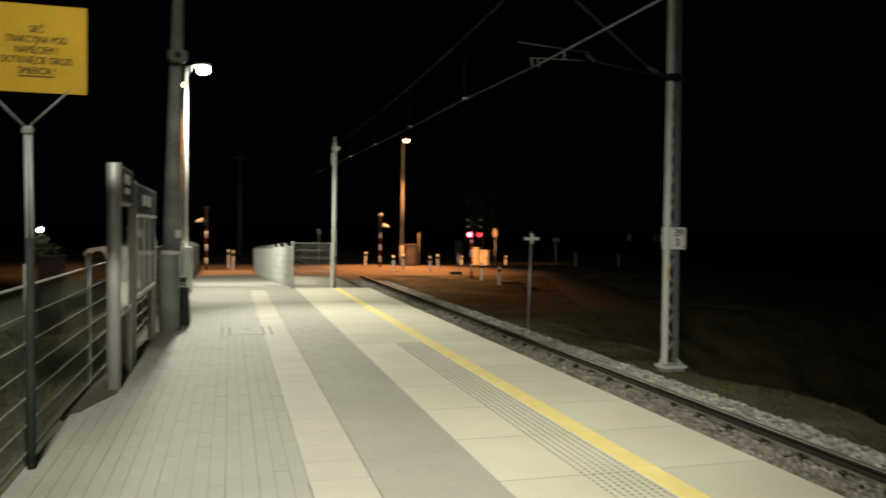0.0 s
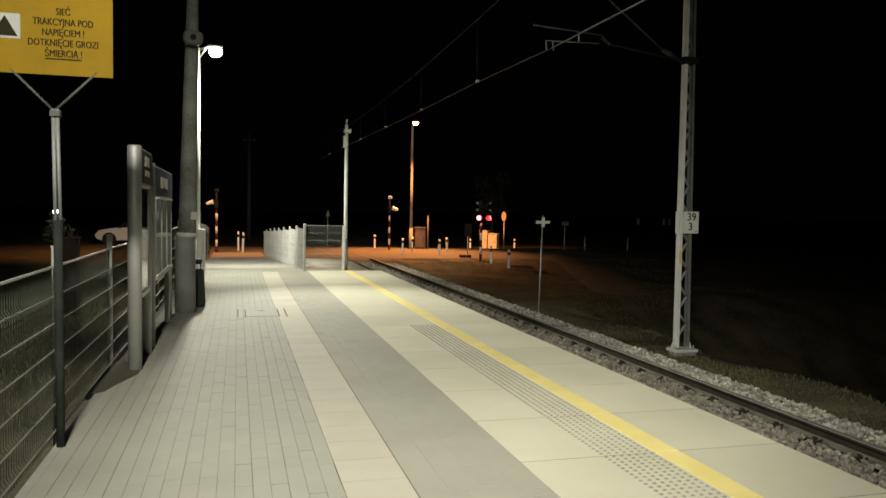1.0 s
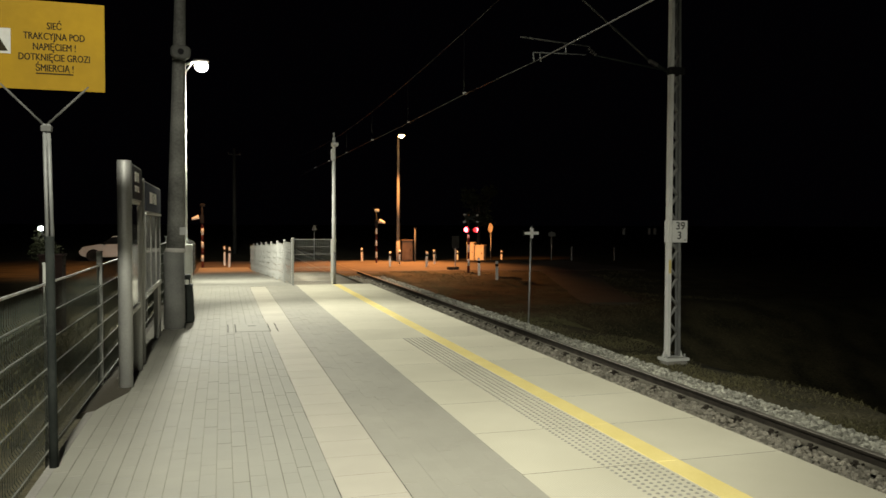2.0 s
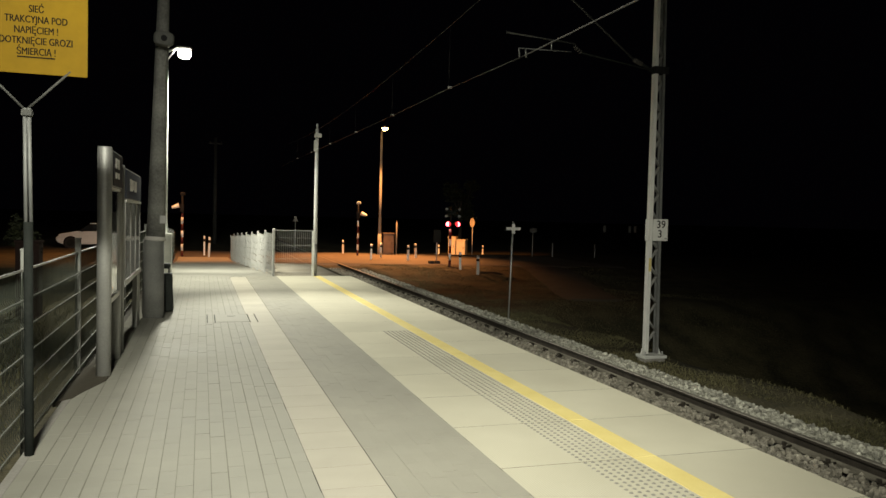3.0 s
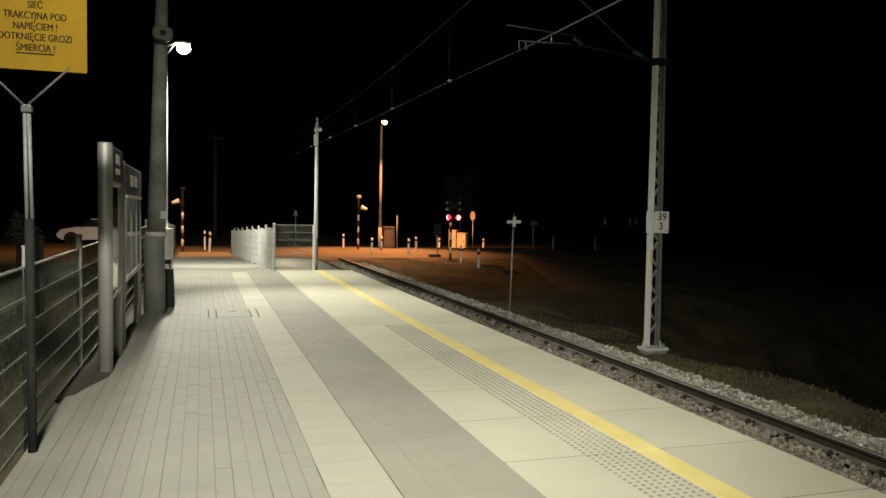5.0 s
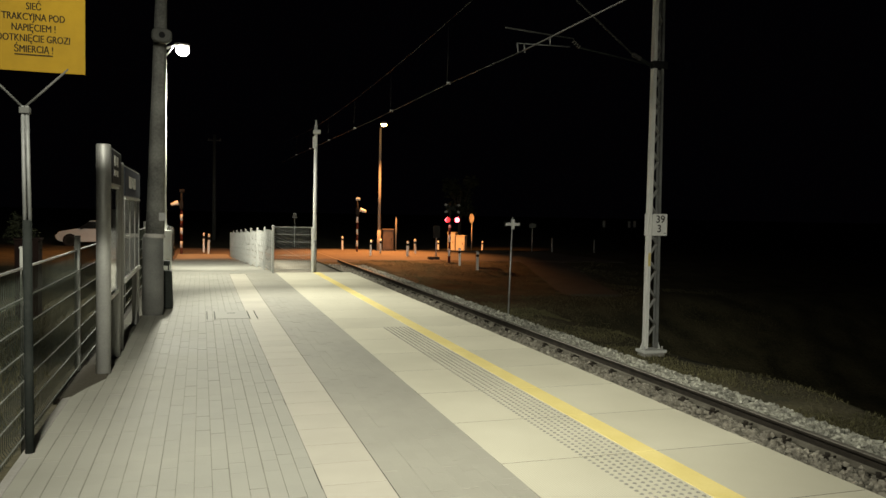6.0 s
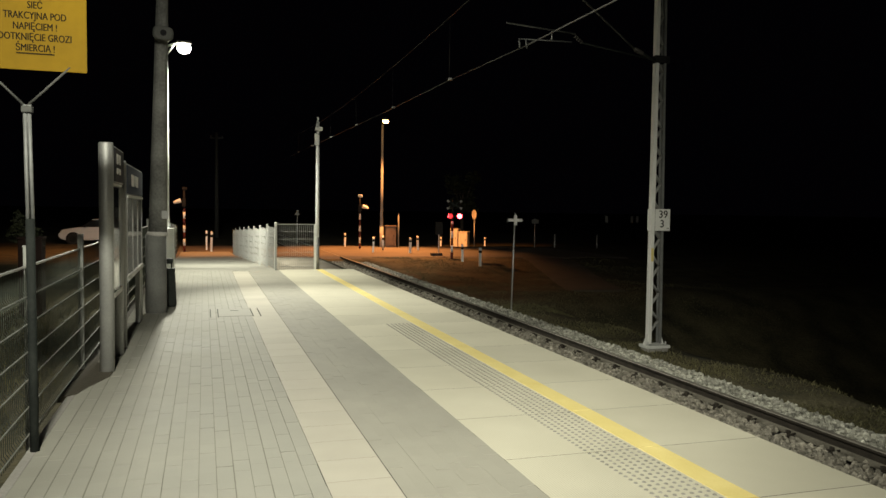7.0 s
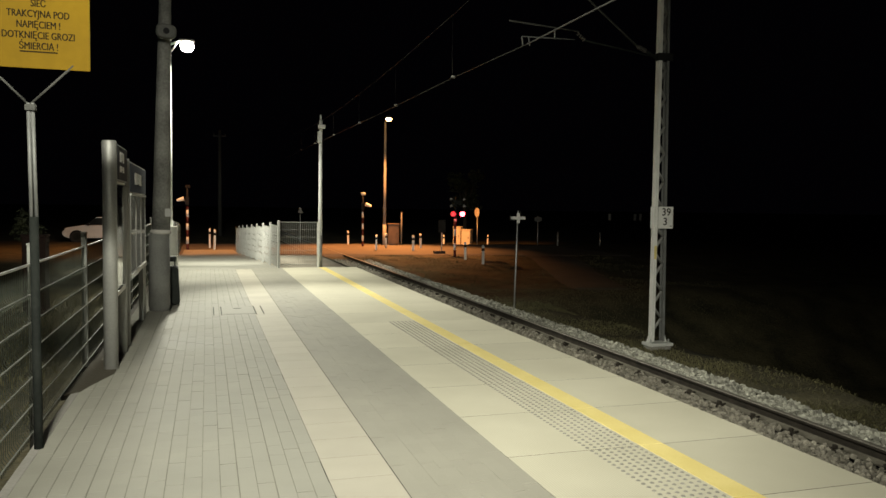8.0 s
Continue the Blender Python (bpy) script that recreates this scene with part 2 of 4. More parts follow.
def lathe(bm, profile, n=20, at=(0, 0, 0)):
    """A body of revolution round z from (radius, height) pairs."""
    rings = [[bm.verts.new((at[0] + r * math.cos(2 * math.pi * i / n), at[1] + r * math.sin(2 * math.pi * i / n), at[2] + z)) for i in range(n)] for r, z in profile]
    fs = []
    for a, b in zip(rings, rings[1:]):
        for i in range(n):
            f = bm.faces.new((a[i], a[(i + 1) % n], b[(i + 1) % n], b[i]))
            f.smooth = True
            fs.append(f)
    fs.append(bm.faces.new(rings[0][::-1]))
    fs.append(bm.faces.new(rings[-1]))
    return fs


def prism(bm, outline, y0, y1):
    """An outline in x, z drawn out along y."""
    a = [bm.verts.new((x, y0, z)) for x, z in outline]
    b = [bm.verts.new((x, y1, z)) for x, z in outline]
    n = len(a)
    fs = [bm.faces.new((a[i], b[i], b[(i + 1) % n], a[(i + 1) % n])) for i in range(n)]
    fs += [bm.faces.new(a), bm.faces.new(b[::-1])]
    bmesh.ops.recalc_face_normals(bm, faces=fs)
    return fs


def B(fn, *args, **kw):
    bm = bmesh.new()
    fn(bm, *args, **kw)
    return bm


def scatter(name, verts, faces, spots, material, parent=None):
    """One mesh of many turned and scaled copies of a small shape. spots: place, turn, scale."""
    base = np.array(verts)
    k = len(base)
    out = np.empty((len(spots) * k, 3))
    for i, (p, rot, s) in enumerate(spots):
        out[i * k:(i + 1) * k] = (base * s) @ np.array(rot.to_matrix()).T + np.array(p)
    fs = [tuple(j + i * k for j in f) for i in range(len(spots)) for f in faces]
    me = bpy.data.meshes.new(name)
    me.from_pydata(out.tolist(), [], fs)
    me.materials.append(material)
    ob = new(name, me)
    if parent is not None:
        ob.parent = parent
    return ob


def lettering(text, size, m, parent, material, name="lettering", bold=0.0):
    cu = bpy.data.curves.new(name, "FONT")
    cu.body, cu.size, cu.align_x, cu.align_y, cu.extrude, cu.resolution_u, cu.offset = text, size, "CENTER", "CENTER", 0.0012, 3, bold
    tmp = new("tmp", cu)
    me = bpy.data.meshes.new_from_object(tmp.evaluated_get(bpy.context.evaluated_depsgraph_get()))
    bpy.data.objects.remove(tmp)
    bpy.data.curves.remove(cu)
    me.materials.clear()
    me.materials.append(material)
    ob = new(name, me)
    ob.parent, ob.matrix_basis = parent, m
    return ob


rng = random.Random(7)

# ---------------------------------------------------------------- ground
RAIL_Z = -0.58
ROAD_Z = -0.585
TRACK_X = 5.30
END_Y = 20.35


def smooth(a, b, t):
    t = min(1, max(0, (t - a) / (b - a)))
    return t * t * (3 - 2 * t)


def ground_z(x, y):
    """The level of the soil."""
    if x < -1.25:
        return -0.58
    if x < 1.95:
        return -1.1 if y < END_Y else -0.75
    if x < 3.9:
        return -1.1 if y < END_Y else -0.10 - 0.54 * smooth(END_Y + 5, 37, y)
    if x < 7.0:
        return -1.1 + 0.42 * smooth(32, 34, y) - 0.42 * smooth(46, 49, y)
    # slope added to turn the far grass away from the platform lamps and darken it
    shade_bank = 0.62 * min(5.0, max(0, x - 8.9 + 0.35 * math.sin(y * 1.1))) * smooth(8.6, 10.2, x) * (1 - smooth(16, 23, y))
    return -1.05 - shade_bank + 0.42 * smooth(24, 32.5, y) - 0.36 * smooth(45.5, 49.5, y) * smooth(10, 12.5, x) + 0.04 * math.sin(x * 1.3) * math.sin(y * 0.9)


def build_ground():
    xs = [-1500, -300, -80, -30, -15, -6, -3, -1.27, -1.24, 0, 1.9, 2, 3.89, 3.91, 5, 6.99, 7.01] + [7.4 + 0.6 * i for i in range(25)] + [26, 35, 60, 120, 400, 1500]
    ys = [-1500, -200, -40, -10, 0] + [2 + 0.9 * i for i in range(20)] + [END_Y - 0.02, END_Y + 0.02] + [21 + i for i in range(42)] + [70, 90, 150, 400, 1500]
    bm = bmesh.new()
    grid = [[bm.verts.new((x, y, ground_z(x, y))) for x in xs] for y in ys]
    for a, b in zip(grid, grid[1:]):
        for i in range(len(xs) - 1):
            bm.faces.new((a[i], a[i + 1], b[i + 1], b[i])).smooth = True
    return tagged(link("ground", bm, M_GRASSG), "rough dry grass and bare soil beside the railway", "ground", kind="structure")


build_ground()

# road over the level crossing
bm = bmesh.new()
xs = [-60 + 2.0 * i for i in range(40)] + [20]
near, far = [], []
for x in xs:
    near.append((x, 35.6 - 0.16 * max(0, x - 6) + 0.25 * math.sin(x * 0.7)))
    far.append((x, 45.6 - 0.22 * max(0, x - 8) + 0.2 * math.sin(x * 0.9 + 1)))
lo = [bm.verts.new((x, y, ROAD_Z)) for x, y in near]
hi = [bm.verts.new((x, y, ROAD_Z)) for x, y in far]
lo2 = [bm.verts.new((x, y - 0.5, -0.75)) for x, y in near]
hi2 = [bm.verts.new((x, y + 0.5, -0.75)) for x, y in far]
for i in range(len(xs) - 1):
    bm.faces.new((lo[i], lo[i + 1], hi[i + 1], hi[i]))
    bm.faces.new((lo2[i], lo2[i + 1], lo[i + 1], lo[i]))
    bm.faces.new((hi[i], hi[i + 1], hi2[i + 1], hi2[i]))
tagged(link("road", bm, M_ROAD), "worn asphalt road over the level crossing under orange light", "road", kind="structure")

# dirt path right of the line
bm = bmesh.new()
cl = [(17.0, 38.0), (15.8, 34.5), (14.2, 28.5), (13.0, 24.0), (12.8, 23.0)]
cl = [(a[0] + (b[0] - a[0]) * k / 6, a[1] + (b[1] - a[1]) * k / 6) for a, b in zip(cl, cl[1:]) for k in range(6)] + cl[-1:]
prev = None
for cx, cy in cl:
    row = [bm.verts.new((cx + dx, cy, ground_z(cx + dx, cy) + (h if cy > 23.1 else -0.06))) for dx, h in ((-1.3, -0.05), (-0.9, 0.05), (0, 0.06), (0.9, 0.05), (1.3, -0.05))]
    if prev:
        for i in range(4):
            bm.faces.new((prev[i], prev[i + 1], row[i + 1], row[i])).smooth = True
    prev = row
bmesh.ops.recalc_face_normals(bm, faces=bm.faces[:])
tagged(link("dirt_path", bm, mat("pale_packed_dirt", (0.09, 0.08, 0.058), (0.155, 0.138, 0.105), 0.95, fine=25, coarse=0.6, bump=0.7, depth=0.02)), "narrow packed dirt path through the grass", "path", kind="structure")

# ---------------------------------------------------------------- platform
EDGE_X0, EDGE_X1 = 1.86, 3.83
STRIP_X0, STRIP_X1 = 0.68, 1.08
LEFT_X = -1.05

platform = thing("platform", pose(0, 0, 0), "low railway platform with grey paving and pale edge slabs", "platform", kind="structure")
part("retaining_wall", B(box, 3.62, 3.80, -14, END_Y, -1.15, -0.16), M_CONC, platform)
part("bedding", B(box, LEFT_X, 3.61, -14, END_Y, -0.6, -0.0035), M_SAND, platform)
part("joint_filler", B(box, EDGE_X0 - 0.002, EDGE_X1 - 0.008, -14, END_Y, -0.12, -0.0007), M_JOINT, platform)
part("strip_filler", B(box, STRIP_X0 - 0.004, STRIP_X1 + 0.004, -14, END_Y - 0.3, -0.05, -0.0007), M_JOINT, platform)
part("kerb", B(box, LEFT_X - 0.06, LEFT_X, -14, 7.2, -0.6, 0.0, bevel=0.006), M_CONC, platform)
part("end_kerb", B(box, 1.75, 3.8, END_Y, END_Y + 0.08, -0.7, -0.004, bevel=0.006), M_CONC, platform)

# ramp down to the crossing, past the end of the edge slabs
RAMP_Y1, RAMP_Z1 = 36.0, -0.54


def ramp_z(y):
    return RAMP_Z1 * (y - END_Y) / (RAMP_Y1 - END_Y)


def barrier_x(y):
    return 1.79 - (1.79 - 1.25) * (y - END_Y) / (RAMP_Y1 - END_Y)


bm = bmesh.new()
prev = None
for i in range(20):
    y = END_Y + (RAMP_Y1 - END_Y) * i / 16
    z = ramp_z(min(y, RAMP_Y1)) - 0.003
    row = [bm.verts.new(c) for c in ((LEFT_X, y, z - 0.5), (LEFT_X, y, z), (barrier_x(y) + 0.06, y, z), (barrier_x(y) + 0.06, y, z - 0.5))]
    if prev:
        for j in range(3):
            bm.faces.new((prev[j], prev[j + 1], row[j + 1], row[j]))
    prev = row
bmesh.ops.recalc_face_normals(bm, faces=bm.faces[:])
tagged(link("ramp", bm, M_PAVE), "grey paved ramp sloping from the platform to the road", "ramp", kind="structure")

# sandy ground between the ramp and the track
bm = bmesh.new()
prev = None
for i in range(15):
    y = END_Y + 0.1 + i
    row = [bm.verts.new((x, y, ground_z(2, y) + h)) for x, h in ((barrier_x(y) + 0.07, -0.45), (barrier_x(y) + 0.07, 0.012), (2.6, 0.02), (3.75, 0.012), (3.89, -0.3))]
    if prev:
        for k in range(4):
            bm.faces.new((prev[k], prev[k + 1], row[k + 1], row[k])).smooth = True
    prev = row
bmesh.ops.recalc_face_normals(bm, faces=bm.faces[:])
tagged(link("sand_strip", bm, mat("trodden_sand", (0.27, 0.24, 0.185), (0.41, 0.37, 0.30), 0.95, fine=25, coarse=0.9, bump=0.7, depth=0.02)), "trodden sandy strip between ramp and track", "ground", kind="structure")

# ---------------------------------------------------------------- track
ballast = thing("ballast", pose(0, 0, 0), "grey crushed stone ballast under the track", "ballast", kind="structure")
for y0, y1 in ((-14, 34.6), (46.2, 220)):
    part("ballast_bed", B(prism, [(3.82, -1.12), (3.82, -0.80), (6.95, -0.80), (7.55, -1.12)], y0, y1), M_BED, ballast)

RAIL = [(-0.07, 0), (0.07, 0), (0.07, 0.012), (0.02, 0.03), (0.009, 0.045), (0.009, 0.12), (0.034, 0.128), (0.036, 0.155), (0.026, 0.164),
        (-0.026, 0.164), (-0.036, 0.155), (-0.034, 0.128), (-0.009, 0.12), (-0.009, 0.045), (-0.02, 0.03), (-0.07, 0.012)]
for rx in (TRACK_X - 0.75, TRACK_X + 0.75):
    bm = bmesh.new()
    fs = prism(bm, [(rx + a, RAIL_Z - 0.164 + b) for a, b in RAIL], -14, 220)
    # head takes the worn colour, foot the paler lit one, web stays shaded
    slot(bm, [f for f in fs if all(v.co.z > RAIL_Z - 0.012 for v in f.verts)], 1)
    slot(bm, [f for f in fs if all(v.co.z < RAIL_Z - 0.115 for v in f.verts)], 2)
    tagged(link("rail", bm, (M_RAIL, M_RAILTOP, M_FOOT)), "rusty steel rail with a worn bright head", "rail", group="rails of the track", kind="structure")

sleeper = thing("sleeper", pose(TRACK_X, 3.0, RAIL_Z - 0.18), "weathered concrete sleeper half sunk in ballast", "sleeper", group="sleepers of the track")
bm = bmesh.new()
prism(bm, [(-1.25, -0.2), (1.25, -0.2), (1.25, 0.0), (0.45, 0.0), (0.3, -0.03), (-0.3, -0.03), (-0.45, 0.0), (-1.25, 0.0)], -0.13, 0.13)
part("body", bm, M_SLEEPER, sleeper)
for s in (-0.75, 0.75):
    for d in (-0.13, 0.13):
        bm = bmesh.new()
        box(bm, s + d - 0.05, s + d + 0.05, -0.055, 0.055, 0.0, 0.035, bevel=0.012)
        tube(bm, (s + d, 0, 0.03), (s + d, 0, 0.085), 0.026, n=6)
        for e in (-0.035, 0.035):
            tube(bm, (s + d - 0.04, e, 0.04), (s + d * 0.5, e, 0.055), 0.011, n=6)
        part("rail_clip", bm, M_RAIL, sleeper, "rusty rail clip with bolt")
for i in range(1, 52):
    copy_thing(sleeper, pose(TRACK_X, 3.0 + 0.6 * i, RAIL_Z - 0.18))

# ballast stones
# a rough lump with eight uneven corners
ROCK_V = [tuple(c * (0.45 + 0.6 * rng.random()) for c in (x, y, z)) for z in (-1, 1) for y in (-1, 1) for x in (-1, 1)]
ROCK_F = [(0, 2, 3), (0, 3, 1), (4, 5, 7), (4, 7, 6), (0, 1, 5), (0, 5, 4), (2, 6, 7), (2, 7, 3), (0, 4, 6), (0, 6, 2), (1, 3, 7), (1, 7, 5)]


def stones(y0, y1, x0, x1, density, size):
    out = []
    for _ in range(int((y1 - y0) * (x1 - x0) * density)):
        x, y = rng.uniform(x0, x1), rng.uniform(y0, y1)
        if abs(((y - 3.0) / 0.6 + 0.5) % 1 - 0.5) < 0.22 and x < TRACK_X + 1.27 and rng.random() < 0.18:
            continue
        if abs(x - TRACK_X - 0.75) < 0.09:
            continue
        z = (-0.765 if x < 5.98 else -0.785) if x < 6.95 else -0.795 - (x - 6.95) * 0.55
        s = size * rng.uniform(0.6, 1.35)
        out.append(((x, y, z + s * rng.uniform(-0.3, 1.3)), Euler((rng.uniform(0, 6), rng.uniform(0, 6), rng.uniform(0, 6))), np.array((s, s * rng.uniform(0.6, 1), s * rng.uniform(0.45, 0.9)))))
    return out


tagged(scatter("shoulder_stones", ROCK_V, ROCK_F, stones(3.5, 14, 6.1, 7.5, 900, 0.031) + stones(14, 34.4, 6.1, 7.4, 420, 0.032), M_STONE, ballast), kind="stuff")
tagged(scatter("crib_stones", ROCK_V, ROCK_F, stones(3.5, 14, 5.3, 5.98, 800, 0.029) + stones(14, 34.4, 5.2, 5.98, 380, 0.032), M_STONE_DARK, ballast), kind="stuff")

# ---------------------------------------------------------------- grass
bl = []
for _ in range(85000):
    y = 5 + 30 * rng.random() ** 1.4
    x = 7.3 + (2.3 * rng.random() if y < 20 and rng.random() < 0.75 else 11 * rng.random() ** 1.5)
    if noise.noise(Vector((x * 0.6, y * 0.6, 0))) + rng.uniform(-0.25, 0.25) < -0.05:
        continue
    if x < 7.6 + 0.2 * math.sin(y * 2.1):
        continue
    if y < 17 and x > 8.9 + 0.5 * math.sin(y * 1.7) and rng.random() < 0.8:
        continue
    h = rng.uniform(0.03, 0.09)
    bl.append(((x, y, ground_z(x, y) - 0.02), Euler((rng.uniform(-0.7, 0.7), rng.uniform(-0.7, 0.7), rng.uniform(0, 6))), np.array((rng.uniform(0.6, 1.4), 1, h))))
for _ in range(2500):
    x, y = -1.7 - 4 * rng.random(), 8 + 10 * rng.random()
    bl.append(((x, y, -0.6), Euler((rng.uniform(-0.5, 0.5), rng.uniform(-0.5, 0.5), rng.uniform(0, 6))), np.array((1.2, 1, rng.uniform(0.08, 0.25)))))
tagged(scatter("grass", [(-0.005, 0, 0), (0.005, 0, 0), (0.003, 0.01, 0.6), (0, 0.04, 1.0)], [(0, 1, 2), (0, 2, 3)], bl, M_BLADE), "sparse dry grass blades beside the line", "grass", kind="stuff")

# ---------------------------------------------------------------- warning sign
sign = thing("warning_sign", pose(-1.06, 5.53, 0), "yellow traction line warning sign on a grey post beside the fence", "sign")
part("sleeve_post", B(tube, (0, 0, -0.4), (-0.010, 0, 1.52), 0.028, n=16), M_DARKST, sign, "dark painted lower post")
for dx in (-0.012, 0.012):
    part("upper_tube", B(tube, (dx - 0.009, -0.01 if dx < 0 else 0.02, 1.45), (dx - 0.020, 0, 2.25), 0.012, n=10), M_MID, sign)
part("clamp", B(box, -0.050, 0.012, -0.026, 0.030, 2.20, 2.24, bevel=0.004), M_DULL, sign)
for s in (-1, 1):
    part("arm", B(tube, (-0.026, 0, 2.235), (s * 0.26 - 0.026, 0, 2.50), 0.008, n=8), M_DULL, sign)
plate = part("plate", B(box, -0.56, 0.335, -0.006, 0.006, 2.47, 3.04, bevel=0.002), M_SIGN, sign)
for z, s in ((2.878, "SIE\u0106"), (2.811, "TRAKCYJNA POD"), (2.743, "NAPI\u0118CIEM !"), (2.676, "DOTKNI\u0118CIE GROZI"), (2.608, "\u015aMIERCI\u0104 !")):
    for dx, dy in ((0.0338, -0.0075), (0.0362, -0.0078)):
        lettering(s, 0.064, Matrix.Translation((dx, dy, z)) @ pose(0, 0, 0, 90) @ Matrix.Diagonal((0.72, 1, 1, 1)), sign, M_INK)
part("underline", B(box, -0.075, 0.145, -0.0085, -0.006, 2.570, 2.578), M_INK, sign)
picto = part("pictogram_field", B(box, -0.40, -0.22, -0.008, -0.006, 2.69, 2.85), M_GREYINK, sign, "pale pictogram field")
bm = bmesh.new()
for q in ([(-0.385, 2.705), (-0.235, 2.705), (-0.31, 2.835)],):
    bm.faces.new([bm.verts.new((x, -0.0095, z)) for x, z in q])
part("pictogram_triangle", bm, M_INK, picto)

# ---------------------------------------------------------------- mesh fence
FENCE_X = -1.15


def fence_panel(name, length, height, m, label, group, ribs=(0.07, 0.256, 0.442, 0.628, 0.814, 1.0), steel=M_GALV, post=True, wire=0.0023, category="fence panel", wires=None):
    """A welded mesh panel along its own y, with one post at its start."""
    p = thing(name, m, label, category, group)
    if post:
        bm = bmesh.new()
        box(bm, -0.025, 0.025, -0.025, 0.025, -0.5, height + 0.12, bevel=0.004)
        part("post", bm, M_POST if wires else steel, p)
        if wires:
            part("post_cap", B(box, -0.028, 0.028, -0.028, 0.028, height + 0.12, height + 0.135, bevel=0.004), M_POST, p)
    part("top_rail", B(box, -0.008, 0.008, 0.03, length - 0.03, height - 0.016, height, bevel=0.003), M_GALV if wires else steel, p)
    fold, reach = 0.020, 0.032
    for z in ribs:
        bm = bmesh.new()
        box(bm, fold + wire, fold + wire + 0.007, 0.03, length - 0.03, z - 0.0035, z + 0.0035)
        # paler than the wires, as a fold that catches light
        part("rib", bm, M_POST if wires else steel, p)
    # upright wires, bent outwards at every rib
    line = [(0.0, 0.0)] + [q for z in ribs for q in ((0.0, z - reach), (fold, z), (0.0, z + reach))] + [(0.0, height - 0.01)]
    n = int(length / 0.05)
    vs, fs = [], []
    for i in range(1, n):
        y = length * i / n
        for k, (x, z) in enumerate(line):
            o = len(vs)
            vs += [(x - wire, y - wire, z), (x + wire, y - wire, z), (x + wire, y + wire, z), (x - wire, y + wire, z)]
            if k:
                fs += [(o - 4 + j, o - 4 + (j + 1) % 4, o + (j + 1) % 4, o + j) for j in range(4)]
    me = bpy.data.meshes.new("mesh_wire")
    me.from_pydata(vs, [], fs)
    me.materials.append(wires or steel)
    ob = new("mesh_wire", me)
    ob.parent = p
    tagged(ob, kind="stuff")
    return p


panel = fence_panel("fence_panel", 2.32, 1.2, pose(FENCE_X, 3.5, 0), "dull galvanised welded mesh fence panel with a post", "fence along the platform", steel=M_DULL, wires=M_FENCE)
for i in range(-4, 14):
    y = 3.5 + 2.35 * i
    if i == 0:
        continue
    copy_thing(panel, pose(FENCE_X, y, max(ramp_z(y), -0.54) if y > END_Y else 0))

# barrier along the ramp and across the end of the platform
STEPS = 8
for i in range(STEPS):
    ya = END_Y + 0.05 + (RAMP_Y1 - END_Y) * i / STEPS
    yb = END_Y + 0.05 + (RAMP_Y1 - END_Y) * (i + 1) / STEPS
    a = math.degrees(math.atan2(barrier_x(ya) - barrier_x(yb), yb - ya))
    if i == 0:
        rail_panel = fence_panel("barrier_panel", (RAMP_Y1 - END_Y) / STEPS + 0.003, 1.1, pose(barrier_x(ya), ya, 0, 0, 0, a), "pale galvanised mesh barrier panel beside the ramp", "barrier along the ramp", ribs=(0.08, 0.27, 0.46, 0.65, 0.84), steel=M_BARRIER, category="barrier")
    else:
        copy_thing(rail_panel, pose(barrier_x(ya), ya, ramp_z(ya), 0, 0, a))
end_panel = fence_panel("barrier_panel", 1.03, 1.2, pose(1.79, END_Y + 0.1, 0, 0, 0, -90), "pale mesh barrier panel across the platform end", "barrier across the end", ribs=(0.08, 0.45, 0.80, 1.0), steel=M_BARRIER, post=False, wire=0.003, category="barrier")
part("post", B(box, -0.03, 0.03, 1.0, 1.06, -0.3, 1.2, bevel=0.004), M_WHITEST, end_panel)
part("post", B(box, -0.03, 0.03, -0.03, 0.03, -0.3, 1.24, bevel=0.004), M_WHITEST, end_panel)

# ---------------------------------------------------------------- notice boards
BX = -0.90


